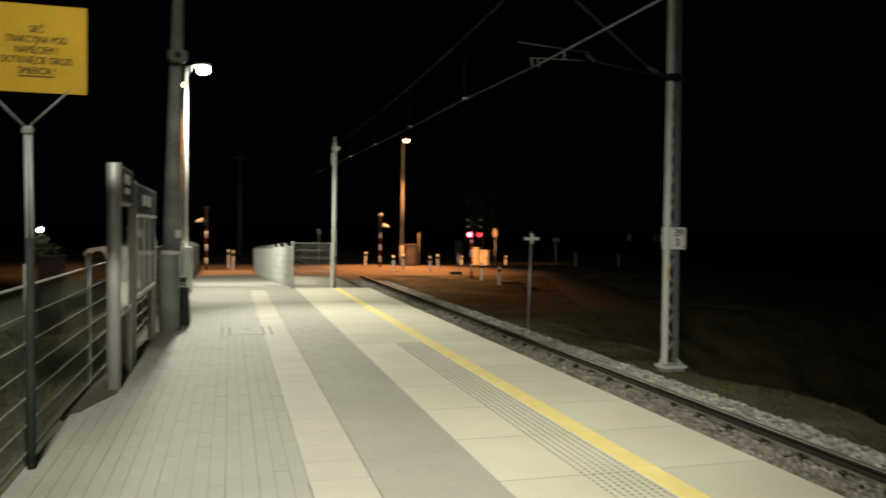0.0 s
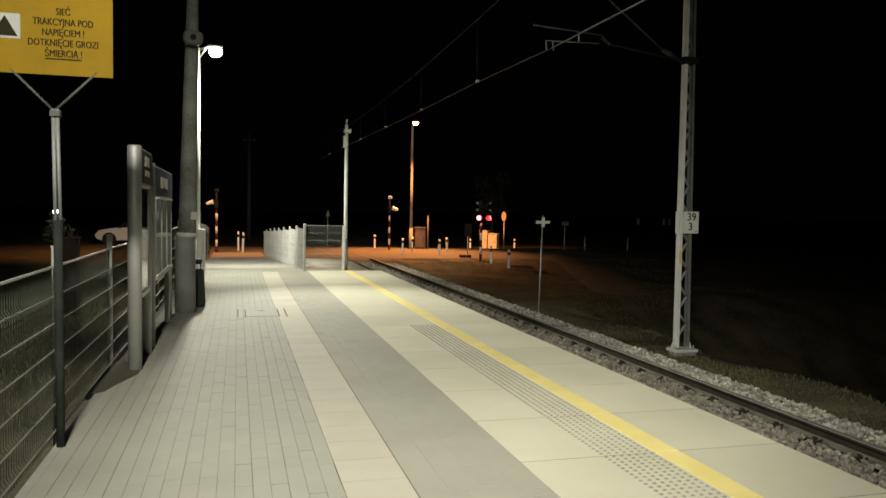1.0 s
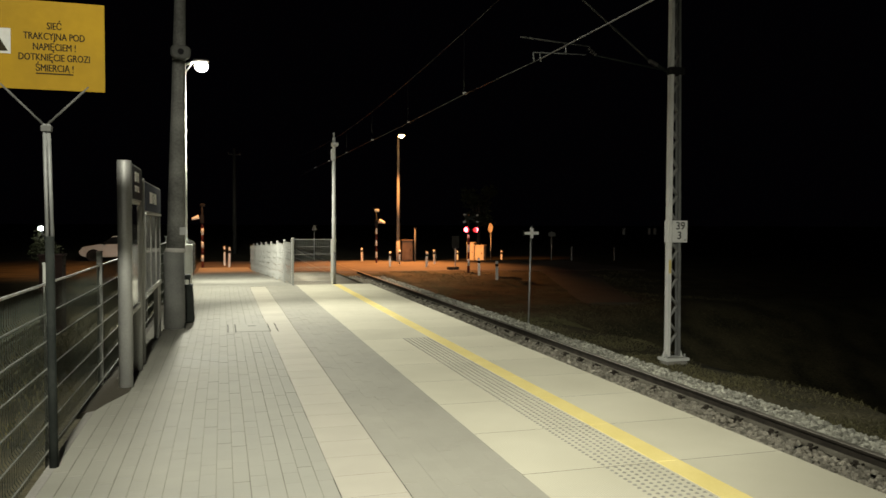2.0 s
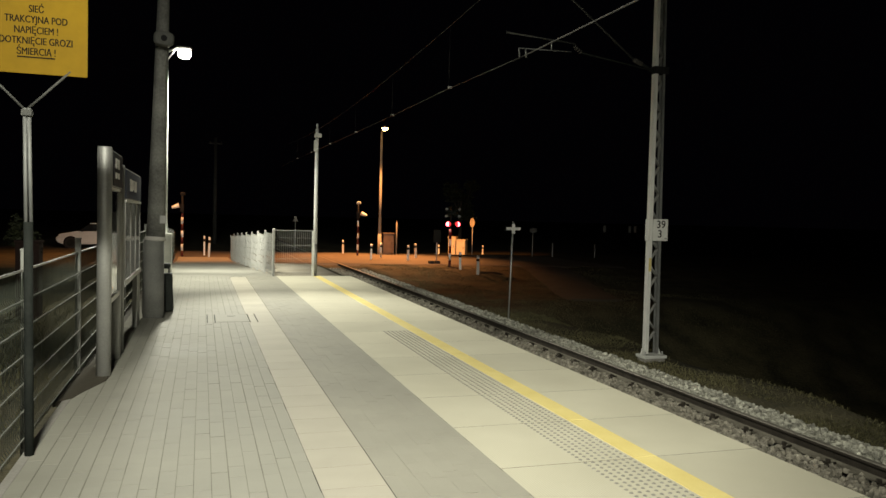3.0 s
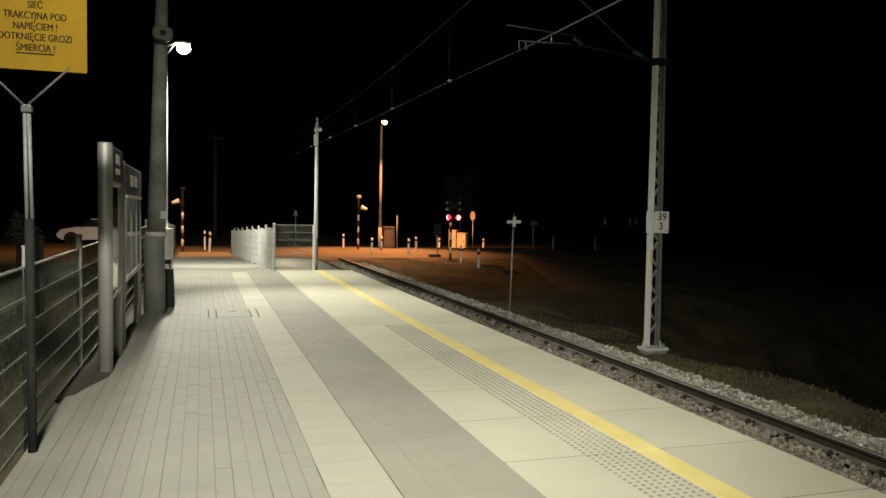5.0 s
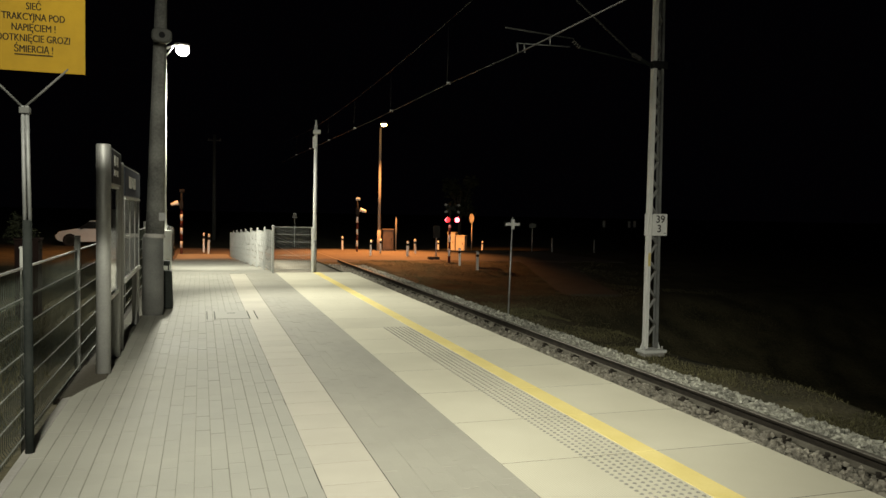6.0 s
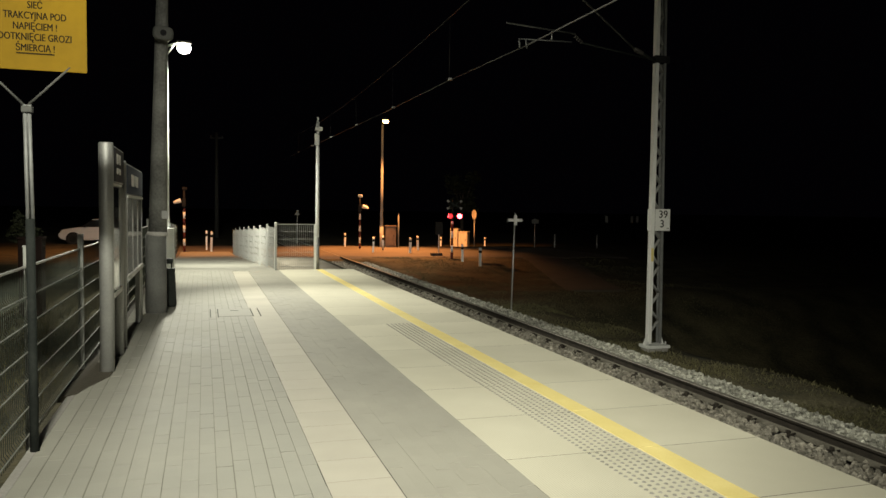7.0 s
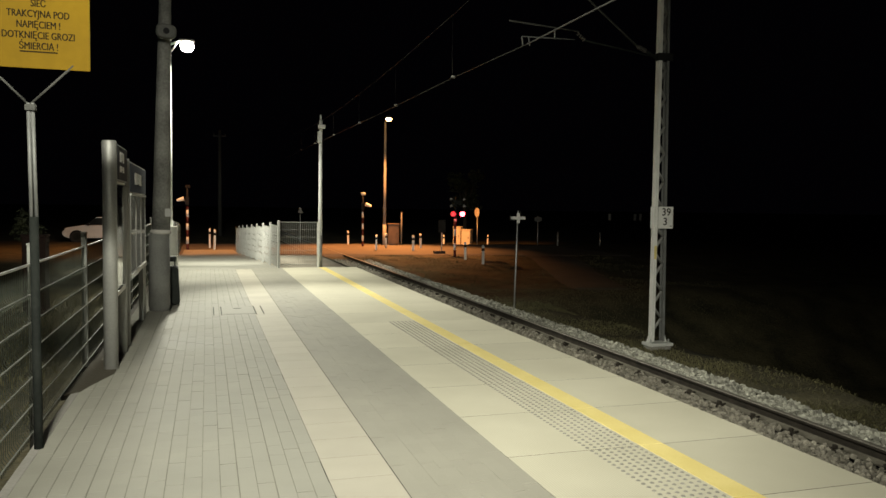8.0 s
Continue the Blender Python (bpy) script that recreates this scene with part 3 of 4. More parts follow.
def notice_board(m, width, height, bottom, bays, post_r, label, header):
    p = thing("notice_board", m, label, "notice board", "notice boards by the fence")
    for y in (0, width):
        bm = bmesh.new()
        top = height if y == 0 else height - 0.42
        lathe(bm, [(post_r, -0.3), (post_r, top - 0.01), (post_r * 0.93, top)], 24, (0, y, 0))
        part("post", bm, M_SILVER, p, "brushed silver tube post")
    part("back_panel", B(box, -0.05, 0.0, post_r, width - post_r, bottom, height - 0.39, bevel=0.004), M_SILVER, p)
    hb = height - 0.38
    part("header_frame", B(box, -0.055, post_r - 0.004, post_r, width + post_r, hb, height - 0.02, bevel=0.012), M_SILVER, p)
    part("header", B(box, post_r - 0.003, post_r + 0.004, post_r + 0.02, width + post_r - 0.02, hb + 0.012, height - 0.04, bevel=0.002), header, p, "dark header strip")
    for k, (ya, yb) in enumerate(((0.26, 0.42), (0.45, 0.50), (0.53, 0.68))):
        for za, zb in ((0.09, 0.15), (0.19, 0.29)) if bays == 1 else ((0.11, 0.25),):
            part("header_text", B(box, post_r + 0.005, post_r + 0.007, width * ya, width * yb, hb + za + 0.015 * (k % 2), hb + zb), M_WHITE, p, "pale header lettering, unreadable")
    part("header_ledge", B(box, 0.001, 0.06, post_r, width - post_r, hb - 0.03, hb - 0.004, bevel=0.004), M_WHITEST, p)
    part("bottom_ledge", B(box, 0.001, 0.06, post_r, width - post_r, bottom, bottom + 0.05, bevel=0.004), M_WHITEST, p)
    y0, y1 = post_r + 0.02, width - post_r - 0.02
    w = (y1 - y0) / bays
    for i in range(bays):
        a, b = y0 + w * i, y0 + w * (i + 1)
        for ya in (a, b - 0.03):
            part("frame_bar", B(box, 0.002, 0.05, ya, ya + 0.03, bottom + 0.054, hb - 0.034, bevel=0.003), M_SILVER, p)
        sheet = part("poster", B(box, 0.003, 0.008, a + 0.05, b - 0.05, bottom + 0.1, hb - 0.07 if bays > 1 else bottom + 0.56), M_PAPER, p)
        rows = 11 if bays > 1 else 8
        top = (hb - 0.14) if bays > 1 else bottom + 0.5
        for k in range(rows):
            z = top - k * (top - bottom - 0.16) / rows
            part("print_line", B(box, 0.009, 0.011, a + 0.08, a + 0.08 + (b - a - 0.16) * rng.uniform(0.5, 1), z - 0.018, z), M_GREYINK, sheet)
        if bays == 1:
            part("display", B(box, 0.003, 0.03, a + 0.06, b - 0.06, bottom + 0.64, hb - 0.06, bevel=0.004), M_BLACK, p, "dark blank display field")
    pane = part("pane", B(box, 0.040, 0.044, y0 + 0.035, y1 - 0.035, bottom + 0.06, hb - 0.04), M_GLASS, p, "clear glass front")
    pane.visible_shadow = False
    return p


notice_board(pose(BX, 8.06, 0), 0.92, 2.22, 0.70, 1, 0.067, "narrow silver timetable board on tube posts", M_HEAD)
nb = notice_board(pose(BX + 0.02, 9.36, 0), 2.30, 2.12, 0.76, 3, 0.045, "wide silver notice board with three glazed posters", M_BLUE)
part("foot_plate", B(box, -0.03, 0.03, 2.02, 2.25, -0.02, 0.76, bevel=0.005), M_SILVER, nb)
part("foot_plate", B(box, -0.03, 0.03, 0.05, 0.12, -0.02, 0.76, bevel=0.005), M_SILVER, nb)

# soil left free of paving round the boards
tagged(link("soil_strip", B(box, FENCE_X - 0.02, -0.84, 7.2, END_Y, -0.5, -0.03), M_DIRT), "bare dark soil strip under the notice boards", "soil", kind="structure")

bm = bmesh.new()
ring = [(-1.17, 7.0), (-1.045, 7.12), (-0.97, 7.42), (-0.85, 7.80), (-0.845, 8.5), (-1.17, 8.5)]
lo, hi = [bm.verts.new((x, y, -0.04)) for x, y in ring], [bm.verts.new((x, y, 0.006)) for x, y in ring]
bm.faces.new(hi)
for i in range(len(ring)):
    j = (i + 1) % len(ring)
    bm.faces.new((lo[i], lo[j], hi[j], hi[i]))
bmesh.ops.recalc_face_normals(bm, faces=bm.faces[:])
tagged(link("soil_patch", bm, M_DIRT), "dark soil spilled over the paving edge", "soil", kind="structure")

# ---------------------------------------------------------------- concrete mast
mast = thing("concrete_mast", pose(-0.72, 12.40, 0), "weathered round concrete traction mast with a loudspeaker", "mast")
bm = bmesh.new()
lathe(bm, [(0.150, -0.3), (0.150, 0.05), (0.158, 0.06), (0.149, 1.18)], 32, (0.024, 0, 0))
part("base_sleeve", bm, M_CONC_DARK, mast)
part("collar", B(lathe, [(0.142, 1.165), (0.156, 1.175), (0.156, 1.20), (0.136, 1.235)], 32, (0.045, 0, 0)), M_CONC, mast)
part("shaft", B(tube, (0.050, 0, 1.18), (0.19, 0, 7.2), 0.136, 0.050, n=32), M_MAST, mast)
part("band", B(lathe, [(0.094, -0.025), (0.099, -0.02), (0.099, 0.02), (0.094, 0.025)], 32, (0.118, 0, 4.10)), M_GALV, mast)
part("number_plate", B(box, 0.115, 0.205, -0.148, -0.142, 1.43, 1.55, bevel=0.002), M_GREYINK, mast, "small pale plate")
bm = bmesh.new()
for f, y in ((0.72, 0.08), (0.92, 0.03), (1.0, -0.05), (0.95, -0.09), (0.80, -0.10)):
    for i in range(28):
        a = 2 * math.pi * i / 28
        c, d = math.cos(a), math.sin(a)
        bm.verts.new((0.145 * f * math.copysign(abs(c) ** 0.6, c), y, 0.105 * f * math.copysign(abs(d) ** 0.6, d)))
bm.verts.ensure_lookup_table()
for r in range(4):
    for i in range(28):
        j = (i + 1) % 28
        bm.faces.new([bm.verts[q] for q in (28 * r + i, 28 * r + j, 28 * r + 28 + j, 28 * r + 28 + i)]).smooth = True
bm.faces.new(bm.verts[112:140])
bm.faces.new(bm.verts[0:28])
bmesh.ops.recalc_face_normals(bm, faces=bm.faces[:])
sp = part("loudspeaker", bm, M_DULL, mast, "dark oval loudspeaker")
sp.matrix_basis = pose(0.150, -0.24, 4.145, 0, 4, 6)
part("speaker_grille", B(tube, (0, -0.100, 0), (0, -0.107, 0), 0.045, n=16), M_BLACK, sp)
part("speaker_arm", B(tube, (0.12, -0.06, 4.12), (0.15, -0.17, 4.14), 0.02, n=8), M_GALV, mast)

# ---------------------------------------------------------------- litter bin behind the mast
binn = thing("litter_bin", pose(-0.58, 13.1, 0), "dark metal litter bin beside the concrete mast", "litter bin")
bm = bmesh.new()
box(bm, -0.13, 0.13, -0.13, 0.13, 0.02, 0.62, bevel=0.02)
for v in bm.verts:
    if v.co.z < 0.3:
        v.co.x *= 1.18
        v.co.y *= 1.18
part("body", bm, M_DARKST, binn)
part("lid", B(box, -0.10, 0.10, -0.10, 0.10, 0.70, 0.78, bevel=0.02), M_DARKST, binn)
for s in (-1, 1):
    part("lid_bracket", B(box, s * 0.08 - 0.01, s * 0.08 + 0.01, -0.02, 0.02, 0.6, 0.72), M_DARKST, binn)


# ---------------------------------------------------------------- platform lamps
def platform_lamp(m, height):
    p = thing("platform_lamp", m, "tall pale steel platform lamp with a lit white head", "lamp post", "platform lamps")
    part("pole", B(tube, (0, 0, -0.3), (0, 0, height - 0.05), 0.048, 0.028, n=20), M_WHITEST, p)
    part("door_box", B(box, -0.02, 0.15, -0.13, 0.13, 0.0, 1.1, bevel=0.01), M_WHITEST, p, "pale service cabinet at the foot")
    part("arm", B(tube, (0, 0, height - 0.1), (0.30, 0, height + 0.02), 0.028, n=10), M_WHITEST, p)
    bm = bmesh.new()
    box(bm, 0.20, 0.56, -0.10, 0.10, height - 0.02, height + 0.05, bevel=0.03)
    part("head", bm, M_DULL, p)
    part("head_bracket", B(tube, (0.02, 0, height - 0.28), (0.20, 0, height - 0.01), 0.016, n=8), M_WHITEST, p)
    part("led_panel", B(lathe, [(0.03, -0.24), (0.09, -0.225), (0.135, -0.18), (0.155, -0.12), (0.14, -0.06), (0.09, -0.022)], 20, (0.39, 0, height)), M_LEDGLOW, p, "glowing white lens")
    return p


platform_lamp(pose(-0.83, 19.5, 0), 5.5)
platform_lamp(pose(-1.05, -1.0, 0), 6.0)
platform_lamp(pose(-1.05, -21.0, -0.58), 6.58)

# ---------------------------------------------------------------- slim pole at the platform end
cp = thing("camera_pole", pose(2.89, 20.58, -0.3), "slim pale steel pole with a small camera on top", "pole")
part("pole", B(tube, (0, 0, 0), (0.005, 0, 4.2), 0.055, 0.045, n=16), M_WHITEST, cp)
part("tip", B(tube, (0.005, 0, 4.2), (0.005, 0, 4.34), 0.025, n=10), M_WHITEST, cp)
part("camera_body", B(box, -0.07, 0.11, -0.16, 0.04, 3.97, 4.07, bevel=0.015), M_WHITEST, cp, "pale camera housing")
part("junction_box", B(box, -0.075, 0.03, -0.06, 0.05, 3.6, 3.9, bevel=0.01), M_WHITEST, cp)
part("dark_sleeve", B(tube, (0, 0, 0.25), (0, 0, 1.15), 0.062, n=16), M_SILVER, cp)

# ---------------------------------------------------------------- lattice traction mast
lm = thing("lattice_mast", pose(8.24, 12.7, -1.05), "white steel lattice traction mast with a distance plate", "mast")
TOP = 8.6


def chord(bm, xb, xt, w, y0, y1):
    v = [bm.verts.new(c) for c in ((xb, y0, 0.18), (xb + w, y0, 0.18), (xb + w, y1, 0.18), (xb, y1, 0.18), (xt, y0, TOP), (xt + w, y0, TOP), (xt + w, y1, TOP), (xt, y1, TOP))]
    for q in ((0, 1, 5, 4), (1, 2, 6, 5), (2, 3, 7, 6), (3, 0, 4, 7), (4, 5, 6, 7)):
        bm.faces.new([v[i] for i in q])


for n_, (xb, xt, w, y0, y1) in enumerate(((-0.19, -0.18, 0.06, -0.06, -0.048), (-0.19, -0.18, 0.010, -0.048, 0.05), (-0.19, -0.18, 0.06, 0.05, 0.062), (0.08, -0.02, 0.010, -0.048, 0.05), (0.045, -0.055, 0.045, -0.06, -0.048), (0.045, -0.055, 0.045, 0.05, 0.062))):
    part("chord", B(chord, xb, xt, w, y0, y1), M_WHITE if n_ < 3 else M_MID, lm)
for yy in (0.0, 0.045):
    z, side = 0.35, 0
    while z < TOP - 0.4:
        f0, f1 = (z - 0.18) / (TOP - 0.18), (z + 0.26 - 0.18) / (TOP - 0.18)
        l0, l1 = -0.15 + 0.01 * f0, -0.15 + 0.01 * f1
        r0, r1 = 0.06 - 0.10 * f0, 0.06 - 0.10 * f1
        a, b = ((l0, yy, z), (r1, yy, z + 0.26)) if side == 0 else ((r0, yy, z), (l1, yy, z + 0.26))
        part("lacing_bar", B(tube, a, b, 0.015, n=6), M_BARRIER, lm)
        z, side = z + 0.26, 1 - side
part("base_plate", B(box, -0.27, 0.22, -0.16, 0.16, 0.10, 0.16, bevel=0.012), M_WHITEST, lm)
part("footing", B(box, -0.24, 0.19, -0.14, 0.14, -0.4, 0.10, bevel=0.02), M_CONC, lm)
for gx, e in ((-0.19, -1), (0.09, 1)):
    bm = bmesh.new()
    vs = [bm.verts.new(c) for c in ((gx, -0.02, 0.16), (gx + e * 0.08, -0.02, 0.16), (gx, -0.02, 0.36), (gx, 0.02, 0.16), (gx + e * 0.08, 0.02, 0.16), (gx, 0.02, 0.36))]
    for q in ((0, 1, 2), (5, 4, 3), (0, 2, 5, 3), (1, 4, 5, 2)):
        bm.faces.new([vs[i] for i in q])
    part("gusset", bm, M_WHITEST, lm)
    part("bolt", B(tube, (gx + e * 0.05, -0.11, 0.16), (gx + e * 0.05, -0.11, 0.23), 0.018, n=6), M_GALV, lm)
part("band", B(box, -0.20, 0.10, -0.07, 0.075, 5.46, 5.60, bevel=0.006), M_BLACK, lm, "dark clamp band")
part("yellow_mark", B(box, -0.188, -0.135, -0.064, -0.0605, 1.75, 2.0), M_YELLOW, lm, "faded yellow paint mark")
part("plate_edge", B(box, -0.27, -0.195, -0.040, -0.032, 2.33, 2.74, bevel=0.003), M_WHITE, lm)
pl = part("distance_plate", B(box, -0.127, 0.19, -0.078, -0.068, 2.33, 2.74, bevel=0.003), M_WHITE, lm, "white plate with black figures 39 and 3")

lettering("39", 0.20, pose(0.04, -0.0795, 2.635, 90), pl, M_INK, bold=0.002)
lettering("3", 0.20, pose(0.02, -0.0795, 2.455, 90), pl, M_INK, bold=0.002)
part("plate_code", B(box, 0.12, 0.17, -0.0805, -0.0785, 2.365, 2.385), M_GREYINK, pl)

# cantilever over the track
part("diagonal_tube", B(tube, (-0.62, 0, 5.69), (-2.9, 0, 7.38), 0.017, n=10), M_DULL, lm)
part("diagonal_stub", B(tube, (-0.2, 0, 5.5), (-0.45, 0, 5.62), 0.03, n=10), M_DARKST, lm)
bm = bmesh.new()
for k in range(5):
    a = Vector((-0.45 - 0.034 * k, 0, 5.62 + 0.014 * k))
    tube(bm, a, a + Vector((-0.02, 0, 0.01)), 0.045, n=14)
tube(bm, (-0.44, 0, 5.61), (-0.63, 0, 5.70), 0.028, n=8)
part("insulator", bm, M_CERAMIC, lm)
part("registration_tube", B(tube, (-3.17, 0, 5.955), (-1.83, 0, 5.87), 0.014, n=10), M_DULL, lm)
part("registration_tube", B(tube, (-1.7, 0, 5.72), (-0.2, 0, 5.52), 0.016, n=8), M_DARKST, lm)
bm = bmesh.new()
for k in range(4):
    a = Vector((-1.85 + 0.04 * k, 0, 5.83 - 0.03 * k))
    tube(bm, a, a + Vector((0.022, 0, -0.012)), 0.035, n=12)
part("insulator", bm, M_CERAMIC, lm)
for dx in (-2.93, -2.80):
    bm = bmesh.new()
    tube(bm, (dx, 0, 5.70), (dx + 0.02, 0, 5.54), 0.013, n=8)
    tube(bm, (dx, 0, 5.70), (dx + 0.9, 0, 5.72), 0.009, n=6)
    part("steady_arm", bm, M_MID, lm)
part("dropper_arm", B(tube, (-2.3, 0, 5.88), (-2.3, 0, 5.72), 0.01, n=6), M_GALV, lm)


# ---------------------------------------------------------------- overhead wires
def wire(name, pts, r, label, material=M_COPPER):
    bm = bmesh.new()
    for a, b in zip(pts, pts[1:]):
        tube(bm, a, b, r, n=6)
    return tagged(link(name, bm, material), label, "overhead wire", group="overhead line")


CONTACT = [(5.33, -40, 4.62), (5.33, 12.5, 4.48), (5.33, 17, 4.57), (5.33, 24, 4.62), (5.33, 33, 4.74), (5.33, 48, 4.94), (5.33, 62, 5.05)]
wire("contact_wire", CONTACT, 0.009, "dull copper contact wire over the track")
wire("contact_wire", [(x + 0.05, y, z + 0.02) for x, y, z in CONTACT], 0.009, "dull copper contact wire over the track")


def messenger_z(y):
    return 5.72 + 0.0013 * (y - 31) ** 2 + (0.0 if y > 12 else 0.1)


MESS = [(5.33, y, messenger_z(y)) for y in range(-10, 13, 2)][-6:] + [(5.33, y, messenger_z(y)) for y in range(13, 63, 2)]
wire("messenger_wire", MESS, 0.008, "thin stranded messenger wire above the contact wire")


def contact_z(y):
    for (x0, y0, z0), (x1, y1, z1) in zip(CONTACT, CONTACT[1:]):
        if y0 <= y <= y1:
            return z0 + (z1 - z0) * (y - y0) / (y1 - y0)
    return 4.9


for y in (16.8, 22.3, 28, 34, 40, 46):
    dr = thing("dropper", pose(5.33, y, contact_z(y)), "thin dropper with a clip between the wires", "dropper", "droppers of the overhead line")
    part("dropper_wire", B(tube, (0, 0, 0), (0, 0, messenger_z(y) - contact_z(y)), 0.003, n=5), M_COPPER, dr)
    part("clip", B(box, -0.02, 0.07, -0.02, 0.02, 0.0, 0.05), M_WHITEST, dr)

# ---------------------------------------------------------------- cross-shaped line sign
cs = thing("line_sign", pose(7.80, 18.7, -1.05), "white cross-shaped railway sign on a thin post", "sign")
part("post", B(tube, (-0.07, 0, -0.3), (0.0, 0, 2.62), 0.02, n=10), M_GALV, cs)
part("cross_bar", B(box, -0.20, 0.20, -0.03, -0.022, 2.39, 2.47, bevel=0.003), M_WHITE, cs)
part("upright_bar", B(box, -0.045, 0.045, -0.04, -0.031, 2.30, 2.56, bevel=0.003), M_WHITE, cs)
part("rear_bar", B(box, -0.23, -0.205, -0.02, 0.02, 2.36, 2.5), M_DARKST, cs)


# ---------------------------------------------------------------- level crossing
def guide_post(m, h, w, label):
    p = thing("guide_post", m, label, "bollard", "guide posts at the crossing")
    bm = bmesh.new()
    box(bm, -w, w, -w, w, -0.2, h * 0.72, bevel=0.008)
    part("body", bm, M_WHITE, p)
    part("band", B(box, -w - 0.002, w + 0.002, -w - 0.002, w + 0.002, h * 0.72, h * 0.86, bevel=0.006), M_BLACK, p, "dark band")
    bm = bmesh.new()
    box(bm, -w, w, -w, w, h * 0.86, h, bevel=0.008)
    for v in bm.verts:
        if v.co.z > h * 0.95:
            v.co.z += 0.025 if v.co.y > 0 else -0.025
    part("cap", bm, M_WHITE, p)
    return p


GP = [(0.13, 41.3), (0.34, 39.6), (7.89, 44.6), (8.31, 38.7), (9.3, 40.8), (10.08, 38.0), (11.21, 40.6), (10.95, 32.2), (10.94, 29.9), (18.1, 48.6), (14.9, 48.3)]


def soil(x, y):
    return max(ground_z(x, y), ROAD_Z) if 34.5 < y < 45 else ground_z(x, y)


tall = guide_post(pose(*GP[0], soil(*GP[0])), 0.98, 0.045, "tall white guide post with a dark band by the ramp foot")
copy_thing(tall, pose(*GP[1], soil(*GP[1]), 0, 2, 20))
low = guide_post(pose(*GP[2], soil(*GP[2])), 0.76, 0.05, "low white guide post with a dark band by the crossing")
for x, y in GP[3:]:
    copy_thing(low, pose(x, y, soil(x, y), rng.uniform(-2, 2), rng.uniform(-2, 2), rng.uniform(-20, 20)))


def striped_post(p, height, r=0.06):
    k, z = 0, -0.2
    while z < height - 0.01:
        t = min(height, z + (0.5 if k == 0 else 0.33))
        part("stripe", B(tube, (0, 0, z), (0, 0, t), r, n=14), M_WHITE if k % 2 else M_RED, p)
        z, k = t, k + 1


def lamp_housing(p, x, z, turn=0.0):
    bm = bmesh.new()
    tube(bm, (x, 0.16, z), (x, 0.06, z), 0.13, n=20)
    h = part("lamp_housing", bm, M_BLACK, p)
    bm = bmesh.new()
    n = 18
    ring = [[bm.verts.new((x + r * math.cos(math.pi * i / n), y, z + r * math.sin(math.pi * i / n))) for i in range(n + 1)] for r, y in ((0.135, 0.06), (0.135, -0.20), (0.127, -0.20), (0.127, 0.06))]
    for a, b in zip(ring, ring[1:] + ring[:1]):
        for i in range(n):
            bm.faces.new((a[i], a[i + 1], b[i + 1], b[i]))
    part("hood", bm, M_BLACK, h)
    return h


# red flashing signal facing the platform
rs = thing("crossing_signal", pose(11.07, 34.1, -0.64, 0, 0, -14), "level crossing signal with two red flashing lamps", "crossing signal", "signals at the crossing")
striped_post(rs, 1.75)
part("upper_post", B(tube, (0, 0, 1.75), (0.05, 0.03, 2.75), 0.045, n=12), M_BLACK, rs)
part("lamp_bar", B(box, -0.2, 0.45, 0.06, 0.10, 1.95, 2.03, bevel=0.01), M_BLACK, rs)
drums = []
for x in (-0.10, 0.33):
    h = lamp_housing(rs, x, 1.99)
    bm = bmesh.new()
    bmesh.ops.create_uvsphere(bm, u_segments=24, v_segments=12, radius=0.115)
    for f in bm.faces:
        f.material_index = 0 if f.calc_center_median().y < 0 else 1
        f.smooth = True
    d = part("rotating_lens", bm, (M_REDGLOW, M_REDDIM), rs, "red flashing lens, bright on one side")
    drums.append((d, x))
for s in (-1, 1):
    bm = bmesh.new()
    box(bm, -0.40, 0.40, -0.012, 0.0, -0.05, 0.05, bevel=0.003)
    ob = part("cross_arm", bm, M_DARKST, rs, "dark cross arm seen from behind")
    ob.matrix_basis = pose(0.1, -0.06 - 0.008 * s, 2.52, 0, 28 * s, 0)
    for e in (-1, 1):
        bm = bmesh.new()
        box(bm, e * 0.34 - 0.06, e * 0.34 + 0.06, -0.018, -0.013, -0.05, 0.05)
        part("reflective_tip", bm, M_GREYINK, ob)


def rear_signal(m, height, flag):
    p = thing("crossing_signal", m, "striped level crossing signal post seen from the side", "crossing signal", "signals at the crossing")
    striped_post(p, height)
    part("upper_post", B(tube, (0, 0, height), (0, 0, height + 0.9), 0.05, n=12), M_BLACK, p)
    part("lamp_box", B(box, -0.10, 0.08, -0.1, 0.12, height + 0.05, height + 0.45, bevel=0.03), M_BLACK, p)
    part("top_lamp", B(box, -0.10, 0.14, -0.06, 0.06, height + 0.86, height + 1.02, bevel=0.03), M_WHITEST if flag > 0 else M_BLACK, p)
    part("bracket_arm", B(tube, (0, 0, height + 0.25), (flag * 0.3, 0, height + 0.25), 0.03, n=8), M_BLACK, p)
    bm = bmesh.new()
    lathe(bm, [(0.05, 0.0), (0.07, 0.05), (0.12, 0.36)], 16)
    ob = part("side_lamp", bm, M_WHITE, p, "pale horn-shaped side lamp")
    ob.matrix_basis = pose(flag * 0.62, 0, height + 0.25, 0, -90 * flag, 0)
    return p


rear_signal(pose(8.35, 42.5, ROAD_Z), 2.0, 0.8)
rear_signal(pose(-0.92, 39.7, ROAD_Z), 2.15, -0.8)


